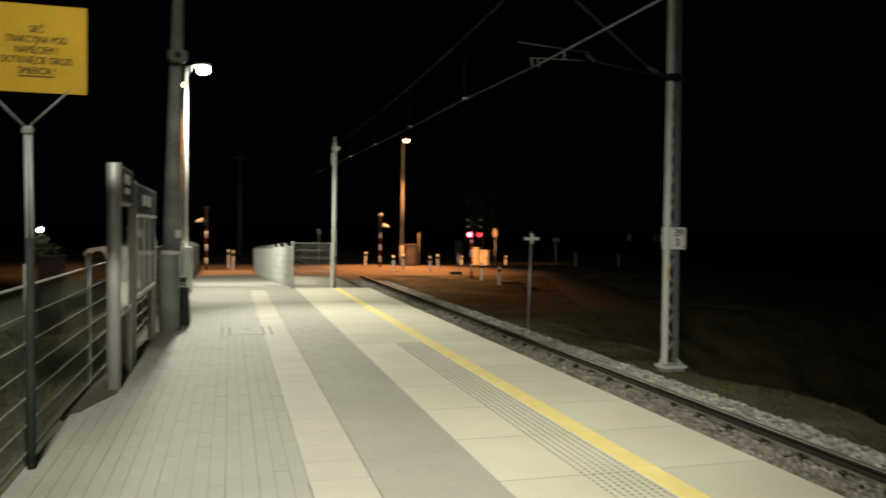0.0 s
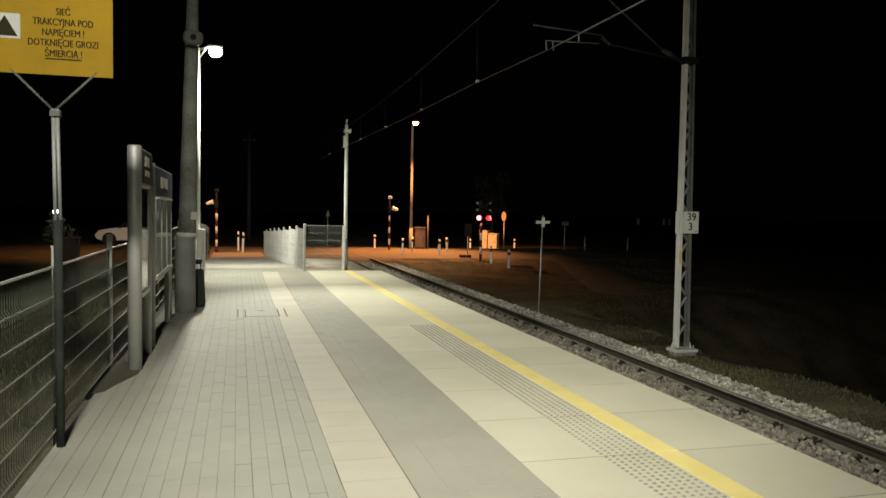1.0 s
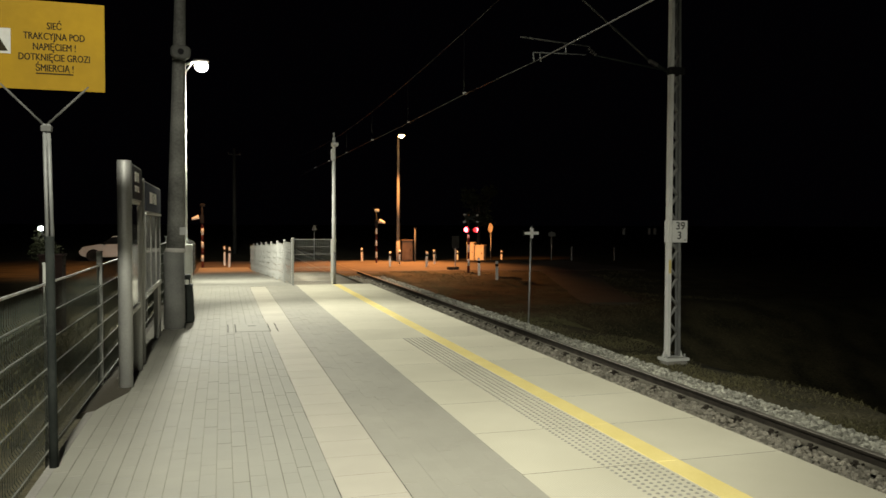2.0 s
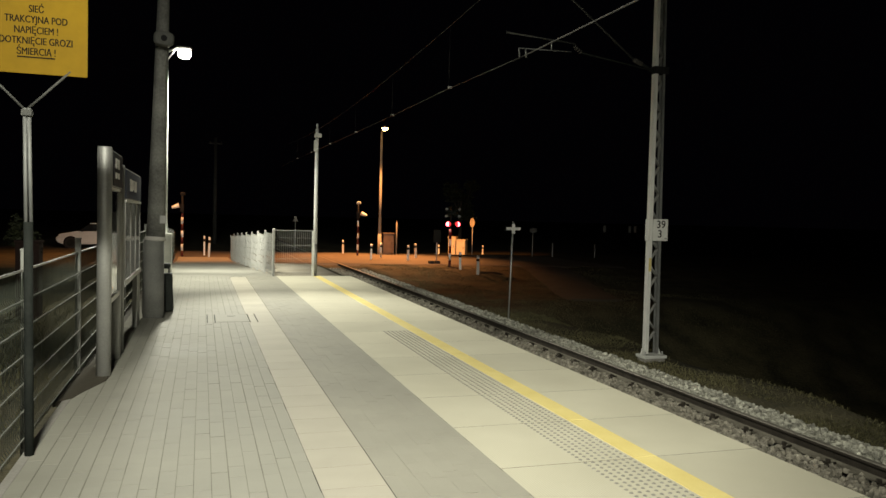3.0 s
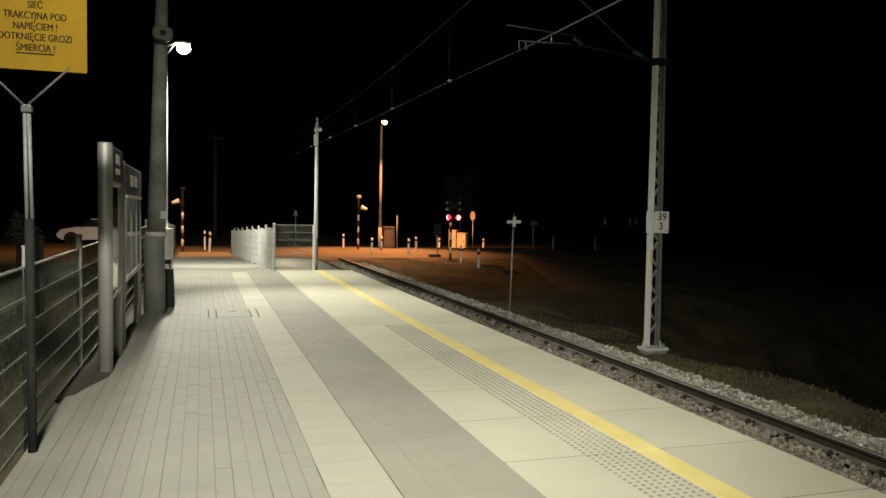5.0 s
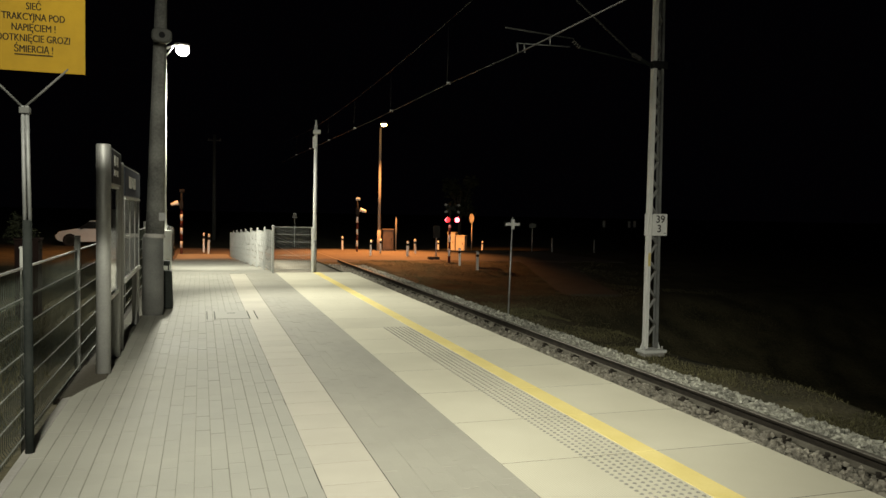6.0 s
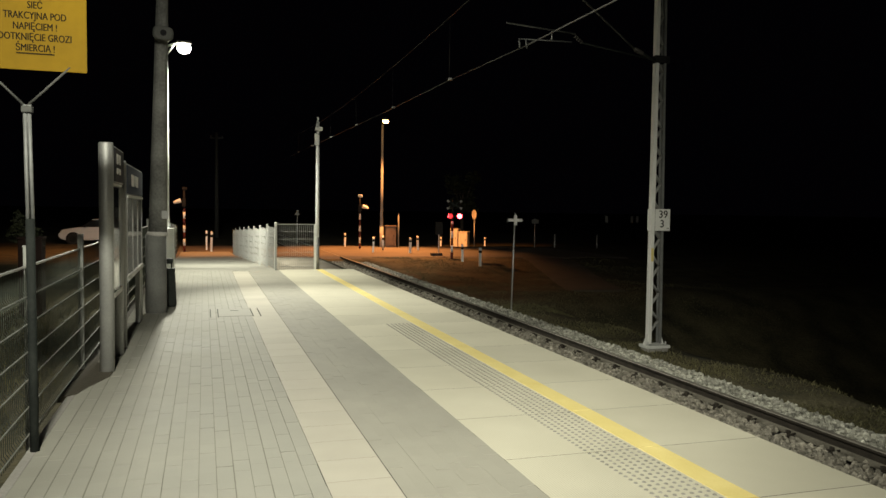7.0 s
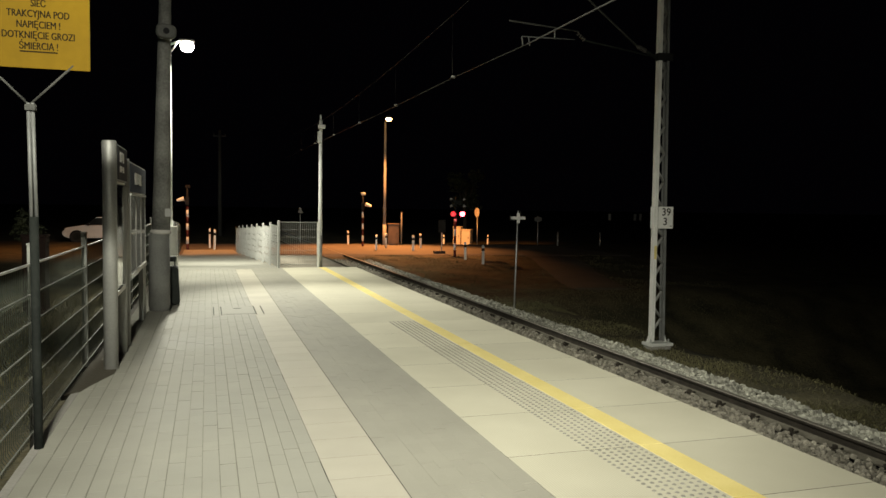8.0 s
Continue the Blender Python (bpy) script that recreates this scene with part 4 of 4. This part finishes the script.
# street lamps
def street_lamp(m, height, arm):
    p = thing("street_lamp", m, "street lamp with a glowing orange sodium head", "street lamp", "street lamps at the crossing")
    part("pole", B(tube, (0, 0, -0.3), (0, 0, height), 0.095, 0.06, n=18), M_CONC, p)
    part("foot", B(tube, (0, 0, -0.3), (0, 0, 1.2), 0.118, 0.105, n=18), M_CONC, p)
    part("arm", B(tube, (0, 0, height - 0.05), (arm, -1.12, height + 0.10), 0.03, n=10), M_GALV, p)
    bm = bmesh.new()
    lathe(bm, [(0.03, 0.15), (0.10, 0.13), (0.17, 0.07), (0.18, 0.0)][::-1], 20, (arm, -1.15, height + 0.03))
    part("head", bm, M_SILVER, p)
    part("bulb", B(lathe, [(0.02, -0.13), (0.10, -0.10), (0.16, -0.03), (0.165, 0.025)], 20, (arm, -1.15, height)), M_SODGLOW, p, "glowing orange bulb cover")
    return p


street_lamp(pose(9.85, 43.6, ROAD_Z), 7.17, -0.08)
street_lamp(pose(-2.05, 38.6, ROAD_Z), 8.72, 0.10)


# cabinets
def cabinet(m, w, d, h, material, label):
    p = thing("equipment_cabinet", m, label, "cabinet", "equipment cabinets at the crossing")
    part("body", B(box, -w / 2, w / 2, -d / 2, d / 2, 0.0, h, bevel=0.015), material, p)
    part("roof", B(box, -w / 2 - 0.04, w / 2 + 0.04, -d / 2 - 0.05, d / 2 + 0.04, h, h + 0.07, bevel=0.015), material, p)
    dr = part("door", B(box, -w / 2 + 0.05, w / 2 - 0.05, -d / 2 - 0.025, -d / 2 - 0.004, 0.12, h - 0.06, bevel=0.006), material, p)
    part("handle", B(box, w / 2 - 0.14, w / 2 - 0.11, -d / 2 - 0.045, -d / 2 - 0.026, h * 0.5, h * 0.5 + 0.14, bevel=0.005), M_DARKST, dr)
    return p


cabinet(pose(16.2, 49.3, -0.99, 0, 0, -34), 0.5, 0.45, 1.32, M_BOX, "beige steel equipment cabinet lit orange")
cabinet(pose(16.72, 48.9, -0.99, 0, 0, -38), 0.62, 0.5, 1.14, M_BOX, "small beige steel equipment cabinet lit orange")
cabinet(pose(10.45, 43.9, ROAD_Z, 0, 0, -10), 0.62, 0.6, 1.2, M_BROWN, "brown steel equipment cabinet by the street lamp")
gpole = thing("marker_pole", pose(10.86, 43.6, ROAD_Z), "plain grey marker pole by the cabinet", "pole")
part("pole", B(tube, (0, 0, -0.2), (0, 0, 1.95), 0.045, n=12), M_MID, gpole)
part("cap", B(tube, (0, 0, 1.95), (0, 0, 1.99), 0.055, n=12), M_BLACK, gpole)


def road_sign(m, height, kind, label, material, turn=0):
    p = thing("road_sign", m, label, "road sign", "road signs at the crossing")
    part("post", B(tube, (0, 0.03, -0.3), (0, 0.03, height + 0.2), 0.03, n=10), M_GALV, p)
    bm = bmesh.new()
    if kind == "round":
        tube(bm, (0, -0.004, height), (0, 0.004, height), 0.32, n=32, smooth=False)
    elif kind == "triangle":
        prism(bm, [(-0.19, height - 0.16), (0.19, height - 0.16), (0, height + 0.17)], -0.004, 0.004)
    elif kind == "upright":
        box(bm, -0.18, 0.18, -0.004, 0.004, height - 0.30, height + 0.30, bevel=0.003)
    else:
        box(bm, -0.30, 0.30, -0.004, 0.004, height - 0.12, height + 0.12, bevel=0.003)
    part("plate", bm, material, p)
    for z in (-0.12, 0.12):
        part("bracket", B(box, -0.12, 0.12, 0.006, 0.055, height + z - 0.015, height + z + 0.015), M_GALV, p)
    return p


road_sign(pose(17.6, 49.4, -0.99, 0, 0, -80), 2.35, "round", "round pale road sign on a grey post, lit orange", M_BOX)
rs2 = road_sign(pose(10.86, 35.5, -0.62), 1.36, "upright", "upright road sign seen from its dark back", M_DARKST)
for dx in (-0.27, 0.02):
    part("foot_weight", B(box, dx - 0.12, dx + 0.12, -0.18, 0.18, -0.06, 0.17, bevel=0.04), M_RUBBER, rs2)
road_sign(pose(19.5, 43.5, -0.75, 0, 0, 20), 1.75, "square", "rectangular road sign seen from behind", M_GREYINK)
for x, y, z in ((20.6, 43.0, -0.75), (23.5, 43.0, -0.8)):
    q = thing("marker_pole", pose(x, y, z), "dim grey marker pole at the road edge", "pole")
    part("pole", B(tube, (0, 0, -0.2), (0, 0, 1.0), 0.05, n=10), M_GALV, q)
    part("cap", B(tube, (0, 0, 1.0), (0, 0, 1.04), 0.06, n=10), M_BLACK, q)
road_sign(pose(5.97, 52.0, -0.62), 1.95, "triangle", "small dark triangular sign on a post beyond the crossing", M_GREYINK)
for x, y, z in ((36.2, 60.0, 0), (36.75, 60.0, 0), (33.7, 60.0, 0)):
    q = thing("far_post", pose(x, y, ground_z(x, y)), "distant pale marker plate on a post", "marker")
    part("post", B(tube, (0, 0, 0), (0, 0, 1.75), 0.03, n=8), M_DARKST, q)
    part("plate", B(box, -0.13, 0.13, -0.01, 0.0, 1.72, 2.3, bevel=0.003), M_WHITE, q)


# ---------------------------------------------------------------- parked car
def parked_car(m):
    p = thing("parked_car", m, "white hatchback parked by the road", "car")
    low = [(-2.0, 0.35), (-2.05, 0.62), (-1.9, 0.80), (-1.0, 0.96), (1.8, 1.0), (1.95, 0.9), (2.0, 0.4), (1.6, 0.25), (-1.7, 0.22)]
    bm = bmesh.new()
    prism(bm, low, -0.82, 0.82)
    bmesh.ops.bevel(bm, geom=[e for e in bm.edges], offset=0.05, segments=2, affect="EDGES")
    part("body", bm, M_CAR, p)
    bm = bmesh.new()
    cab = [(-0.95, 0.94), (-0.30, 1.38), (0.9, 1.42), (1.7, 1.0)]
    fs = prism(bm, cab, -0.68, 0.68)
    part("cabin_glass", bm, M_DGLASS, p, "dark cabin windows")
    part("roof", B(prism, [(-0.32, 1.375), (-0.28, 1.43), (0.9, 1.47), (1.0, 1.40)], -0.66, 0.66), M_CAR, p)
    for x in (-1.28, 1.25):
        for y in (-0.80, 0.80):
            s = 1 if y > 0 else -1
            w = part("wheel", B(tube, (x, y - s * 0.16, 0.31), (x, y + s * 0.035, 0.31), 0.31, n=28), M_RUBBER, p, "black tyre")
            part("rim", B(tube, (x, y + s * 0.02, 0.31), (x, y + s * 0.045, 0.31), 0.20, n=20), M_DARKST, w)
            bm = bmesh.new()
            tube(bm, (x, y - s * 0.1, 0.31), (x, y + s * 0.028, 0.31), 0.38, n=28)
            part("wheel_arch", bm, M_BLACK, p)
    for y in (-0.6, 0.6):
        part("headlight", B(box, -2.03, -1.86, y - 0.18, y + 0.18, 0.62, 0.76, bevel=0.03), M_DGLASS, p)
        part("mirror", B(box, -0.75, -0.6, y * 1.55 - 0.07, y * 1.55 + 0.07, 0.95, 1.08, bevel=0.03), M_BLACK, p)
    return p


parked_car(pose(-5.85, 48.6, -0.58, 0, 0, 4))

# ---------------------------------------------------------------- planter with shrub behind the fence
pl_x, pl_y = -3.25, 16.9
pt = thing("brick_pillar", pose(pl_x, pl_y, -0.58), "dark brick pillar with a shrub behind the fence", "pillar")
part("body", B(box, -0.21, 0.21, -0.21, 0.21, -0.1, 1.52, bevel=0.02), M_BRICK, pt)
part("coping", B(box, -0.23, 0.23, -0.23, 0.23, 1.52, 1.57, bevel=0.015), M_BRICK, pt)


def leaves(centre, radius, count, size, squash=1.0):
    out = []
    for _ in range(count):
        d = Vector((rng.gauss(0, 1), rng.gauss(0, 1), rng.gauss(0, 1))).normalized() * radius * rng.random() ** 0.45
        if noise.noise(d * (2.2 / radius) + Vector(centre)) < -0.12:
            continue
        d.z *= squash
        s = size * rng.uniform(0.6, 1.4)
        out.append((tuple(Vector(centre) + d), Euler((rng.uniform(0, 6), rng.uniform(0, 6), rng.uniform(0, 6))), np.array((s, s, s))))
    return out


LEAF_V = [(0, -1, 0), (0.45, 0, 0.1), (0, 1, 0), (-0.45, 0, 0.1)]
LEAF_F = [(0, 1, 2, 3)]
shrub = thing("shrub", pose(pl_x - 0.1, pl_y, 1.0), "small dark leafy shrub on the brick pillar", "shrub")
part("stem", B(tube, (0, 0, 0), (0.02, 0, 0.35), 0.03, 0.015, n=8), M_BARK, shrub)
spots = []
for (cx, cz), r in (((-0.12, 0.30), 0.17), ((-0.02, 0.16), 0.20), ((0.12, 0.0), 0.20), ((-0.16, 0.05), 0.20), ((0.18, -0.18), 0.16)):
    spots += leaves((cx, 0, cz), r, 210, 0.034, 1.2)
scatter("foliage", LEAF_V, LEAF_F, spots, M_LEAF, shrub)


# far trees in the dark
def tree(m, height, crown, count, label):
    p = thing("tree", m, label, "tree", "trees beyond the crossing")
    bm = bmesh.new()
    tube(bm, (0, 0, -0.3), (0.05, 0.02, height * 0.5), 0.2, 0.12, n=12)
    tube(bm, (0.05, 0.02, height * 0.5), (0.1, 0, height * 0.9), 0.12, 0.03, n=10)
    part("trunk", bm, M_BARK, p)
    spots = []
    for k in range(9):
        a = k * 2.4
        b = Vector((math.cos(a) * crown * rng.uniform(0.4, 0.8), math.sin(a) * crown * rng.uniform(0.4, 0.8), height * rng.uniform(0.5, 0.95)))
        part("limb", B(tube, (0.05, 0, height * 0.42), b, 0.06, 0.02, n=6), M_BARK, p)
        spots += leaves(tuple(b), crown * 0.5, count // 9, 0.13, 0.8)
    scatter("crown", LEAF_V, LEAF_F, spots, M_LEAF, p)
    return p


tree(pose(20.3, 60.0, -0.99), 5.6, 1.5, 2600, "dim leafy tree behind the crossing cabinets")
up = thing("utility_pole", pose(0.95, 62.0, -0.6), "dim slim concrete utility pole beyond the crossing", "pole")
part("pole", B(tube, (0, 0, -0.3), (0, 0, 8.0), 0.17, 0.10, n=14), M_DULL, up)
part("cross_arm", B(box, -0.5, 0.5, -0.05, 0.05, 7.5, 7.6, bevel=0.01), M_DULL, up)
for dx in (-0.42, 0.42):
    part("insulator", B(lathe, [(0.03, 0), (0.05, 0.03), (0.03, 0.07), (0.05, 0.10), (0.02, 0.14)], 10, (dx, 0, 7.6)), M_CERAMIC, up)

# small white lamp that shines over the pillar at first
torch = thing("hand_lamp", pose(-3.385, 16.55, 1.50), "small bright white lamp beside the brick pillar", "lamp")
part("bulb", B(lathe, [(0.02, -0.04), (0.045, -0.025), (0.045, 0.025), (0.02, 0.04)], 14), M_TORCH, torch)
part("hook_arm", B(tube, (0, 0.02, -0.02), (0.11, 0.35, -0.50), 0.012, n=8), M_BLACK, torch)
part("casing", B(lathe, [(0.03, 0.05), (0.045, 0.06), (0.03, 0.10)], 14), M_BLACK, torch)

# ---------------------------------------------------------------- manhole cover
mh = thing("manhole_cover", pose(0.45, 12.15, 0), "square paved cover set flush in the paving", "manhole cover")
part("plate", B(box, -0.24, 0.24, -0.42, 0.42, -0.01, 0.004, bevel=0.002), M_PAVE, mh)
for dx in (-0.36, -0.25, 0.25, 0.36):
    part("frame_edge", B(box, dx - 0.006, dx + 0.006, -0.46, 0.46, -0.01, 0.0055), M_DARKST, mh)
part("lifting_slot", B(box, -0.06, 0.06, 0.2, 0.23, 0.0042, 0.006), M_DARKST, mh)

# ---------------------------------------------------------------- edge slabs, guide tiles and paving
slab_mesh = None
domes_v, domes_f = [], []
for i in range(7):
    for j in range(17):
        cx, cy = 2.455 + 0.057 * i, 0.04 + 0.0575 * j
        o = len(domes_v)
        for r, z in ((0.0145, 0.0), (0.0095, 0.005)):
            domes_v += [(cx + r * math.cos(math.pi * k / 4), cy + r * math.sin(math.pi * k / 4), z) for k in range(8)]
        domes_f += [(o + k, o + (k + 1) % 8, o + 8 + (k + 1) % 8, o + 8 + k) for k in range(8)] + [tuple(o + 8 + k for k in range(8))]
dome_mesh = bpy.data.meshes.new("tactile_studs")
dome_mesh.from_pydata(domes_v, [], domes_f)
dome_mesh.materials.append(M_STUD)


def tile_mesh(name, w, d, t, c, material):
    """A slab with a chamfered upper edge, its corner at the origin and its top at zero."""
    v = [(0, 0, -t), (w, 0, -t), (w, d, -t), (0, d, -t), (0, 0, -c), (w, 0, -c), (w, d, -c), (0, d, -c), (c, c, 0), (w - c, c, 0), (w - c, d - c, 0), (c, d - c, 0)]
    f = [(0, 1, 5, 4), (1, 2, 6, 5), (2, 3, 7, 6), (3, 0, 4, 7), (4, 5, 9, 8), (5, 6, 10, 9), (6, 7, 11, 10), (7, 4, 8, 11), (8, 9, 10, 11)]
    me = bpy.data.meshes.new(name)
    me.from_pydata(v, [], f)
    me.materials.append(material)
    return me, v, f


SLAB_Y0 = 4.57 - 18 * 0.99
slab_mesh, _, _ = tile_mesh("edge_slab", EDGE_X1 - EDGE_X0, 0.983, 0.16, 0.0008, M_SLAB)
line_mesh, _, _ = tile_mesh("yellow_line", 0.178, 0.982, 0.004, 0.001, M_YELLOW)
k = 0
while SLAB_Y0 + 0.99 * k < END_Y - 0.5:
    y = SLAB_Y0 + 0.99 * k
    s = new("edge_slab", slab_mesh)
    s.parent, s.location = platform, (EDGE_X0, y, 0)
    if y < 9.9:
        d = new("tactile_studs", dome_mesh)
        d.parent, d.location = s, (-EDGE_X0, 0, 0)
    d = new("yellow_line", line_mesh)
    d.parent, d.location = s, (2.835 - EDGE_X0, 0, 0.0035)
    k += 1

gt_mesh, _, _ = tile_mesh("guide_tile", 0.396, 0.397, 0.06, 0.0008, M_TILE)
for k in range(85):
    y = END_Y - 0.3 - 0.4 * (k + 1)
    s = new("guide_tile", gt_mesh)
    s.parent, s.location = platform, (STRIP_X0 + 0.002, y, 0)

BW, BL, BT = 0.1, 0.2, 0.06
pb_mesh, pb_v, pb_f = tile_mesh("paving_block", BW - 0.0024, BL - 0.0003, BT, 0.0005, M_PAVE)
single, rest = [], []
fields = [(LEFT_X, 17, (STRIP_X0 - LEFT_X) / 17), (STRIP_X1, 8, (EDGE_X0 - STRIP_X1) / 8), (STRIP_X0, 4, 0.1)]
for x0, cols, pitch in fields:
    for c in range(cols):
        off, jit = (-0.1 if c % 2 else 0.0), rng.uniform(-0.0014, 0.0014)
        for r in range(-1, 106):
            y = -0.8 + BL * r + off
            if y > END_Y - 0.02 or x0 == STRIP_X0 and y < END_Y - 0.32:
                continue
            x = x0 + pitch * c + jit
            if x < -0.9 and y > 7.75:
                continue
            z = rng.uniform(-0.0015, 0.0012)
            (single if 3.5 < y < 5.9 and x0 < 0 and len(single) < 200 or 3.4 < y < 5.4 and x0 == STRIP_X1 and len(single) < 290 else rest).append((x + 0.002, y, z))
warm_mesh = pb_mesh.copy()
warm_mesh.materials[0] = M_PAVE_WARM
for x, y, z in single:
    s = new("paving_block", warm_mesh if x > STRIP_X1 else pb_mesh)
    s.parent, s.location = platform, (x, y, z)
I = Euler((0, 0, 0))
for stone, field in ((M_PAVE, [p for p in rest if p[0] < STRIP_X1]), (M_PAVE_WARM, [p for p in rest if p[0] >= STRIP_X1])):
    tagged(scatter("paving_field", pb_v, pb_f, [(p, I, np.array((1, 1, 1))) for p in field], stone, platform), kind="stuff")
part("paving_behind", B(box, LEFT_X, EDGE_X0, -14, -1.02, -0.012, -0.0034), M_PAVE, platform)


# ---------------------------------------------------------------- what moves
def motions():
    # the lenses of the crossing signal turn in opposite phase, once in 1.057 s
    for i, (drum, x) in enumerate(drums):
        rows = []
        for k in range(81):
            t = k / 10
            turn = 360 * (t - 0.08) / 1.057 + 180 * i
            rows.append((t, pose(x, -0.07, 1.99, 0, 0, turn)))
        walk(drum, rows)
    # the small lamp is lowered behind the pillar
    here, gone = pose(-3.385, 16.55, 1.50), pose(-3.30, 17.6, -0.40)
    walk(torch, [(0.0, here), (2.2, here), (3.1, gone), (8.0, gone)])


motions()
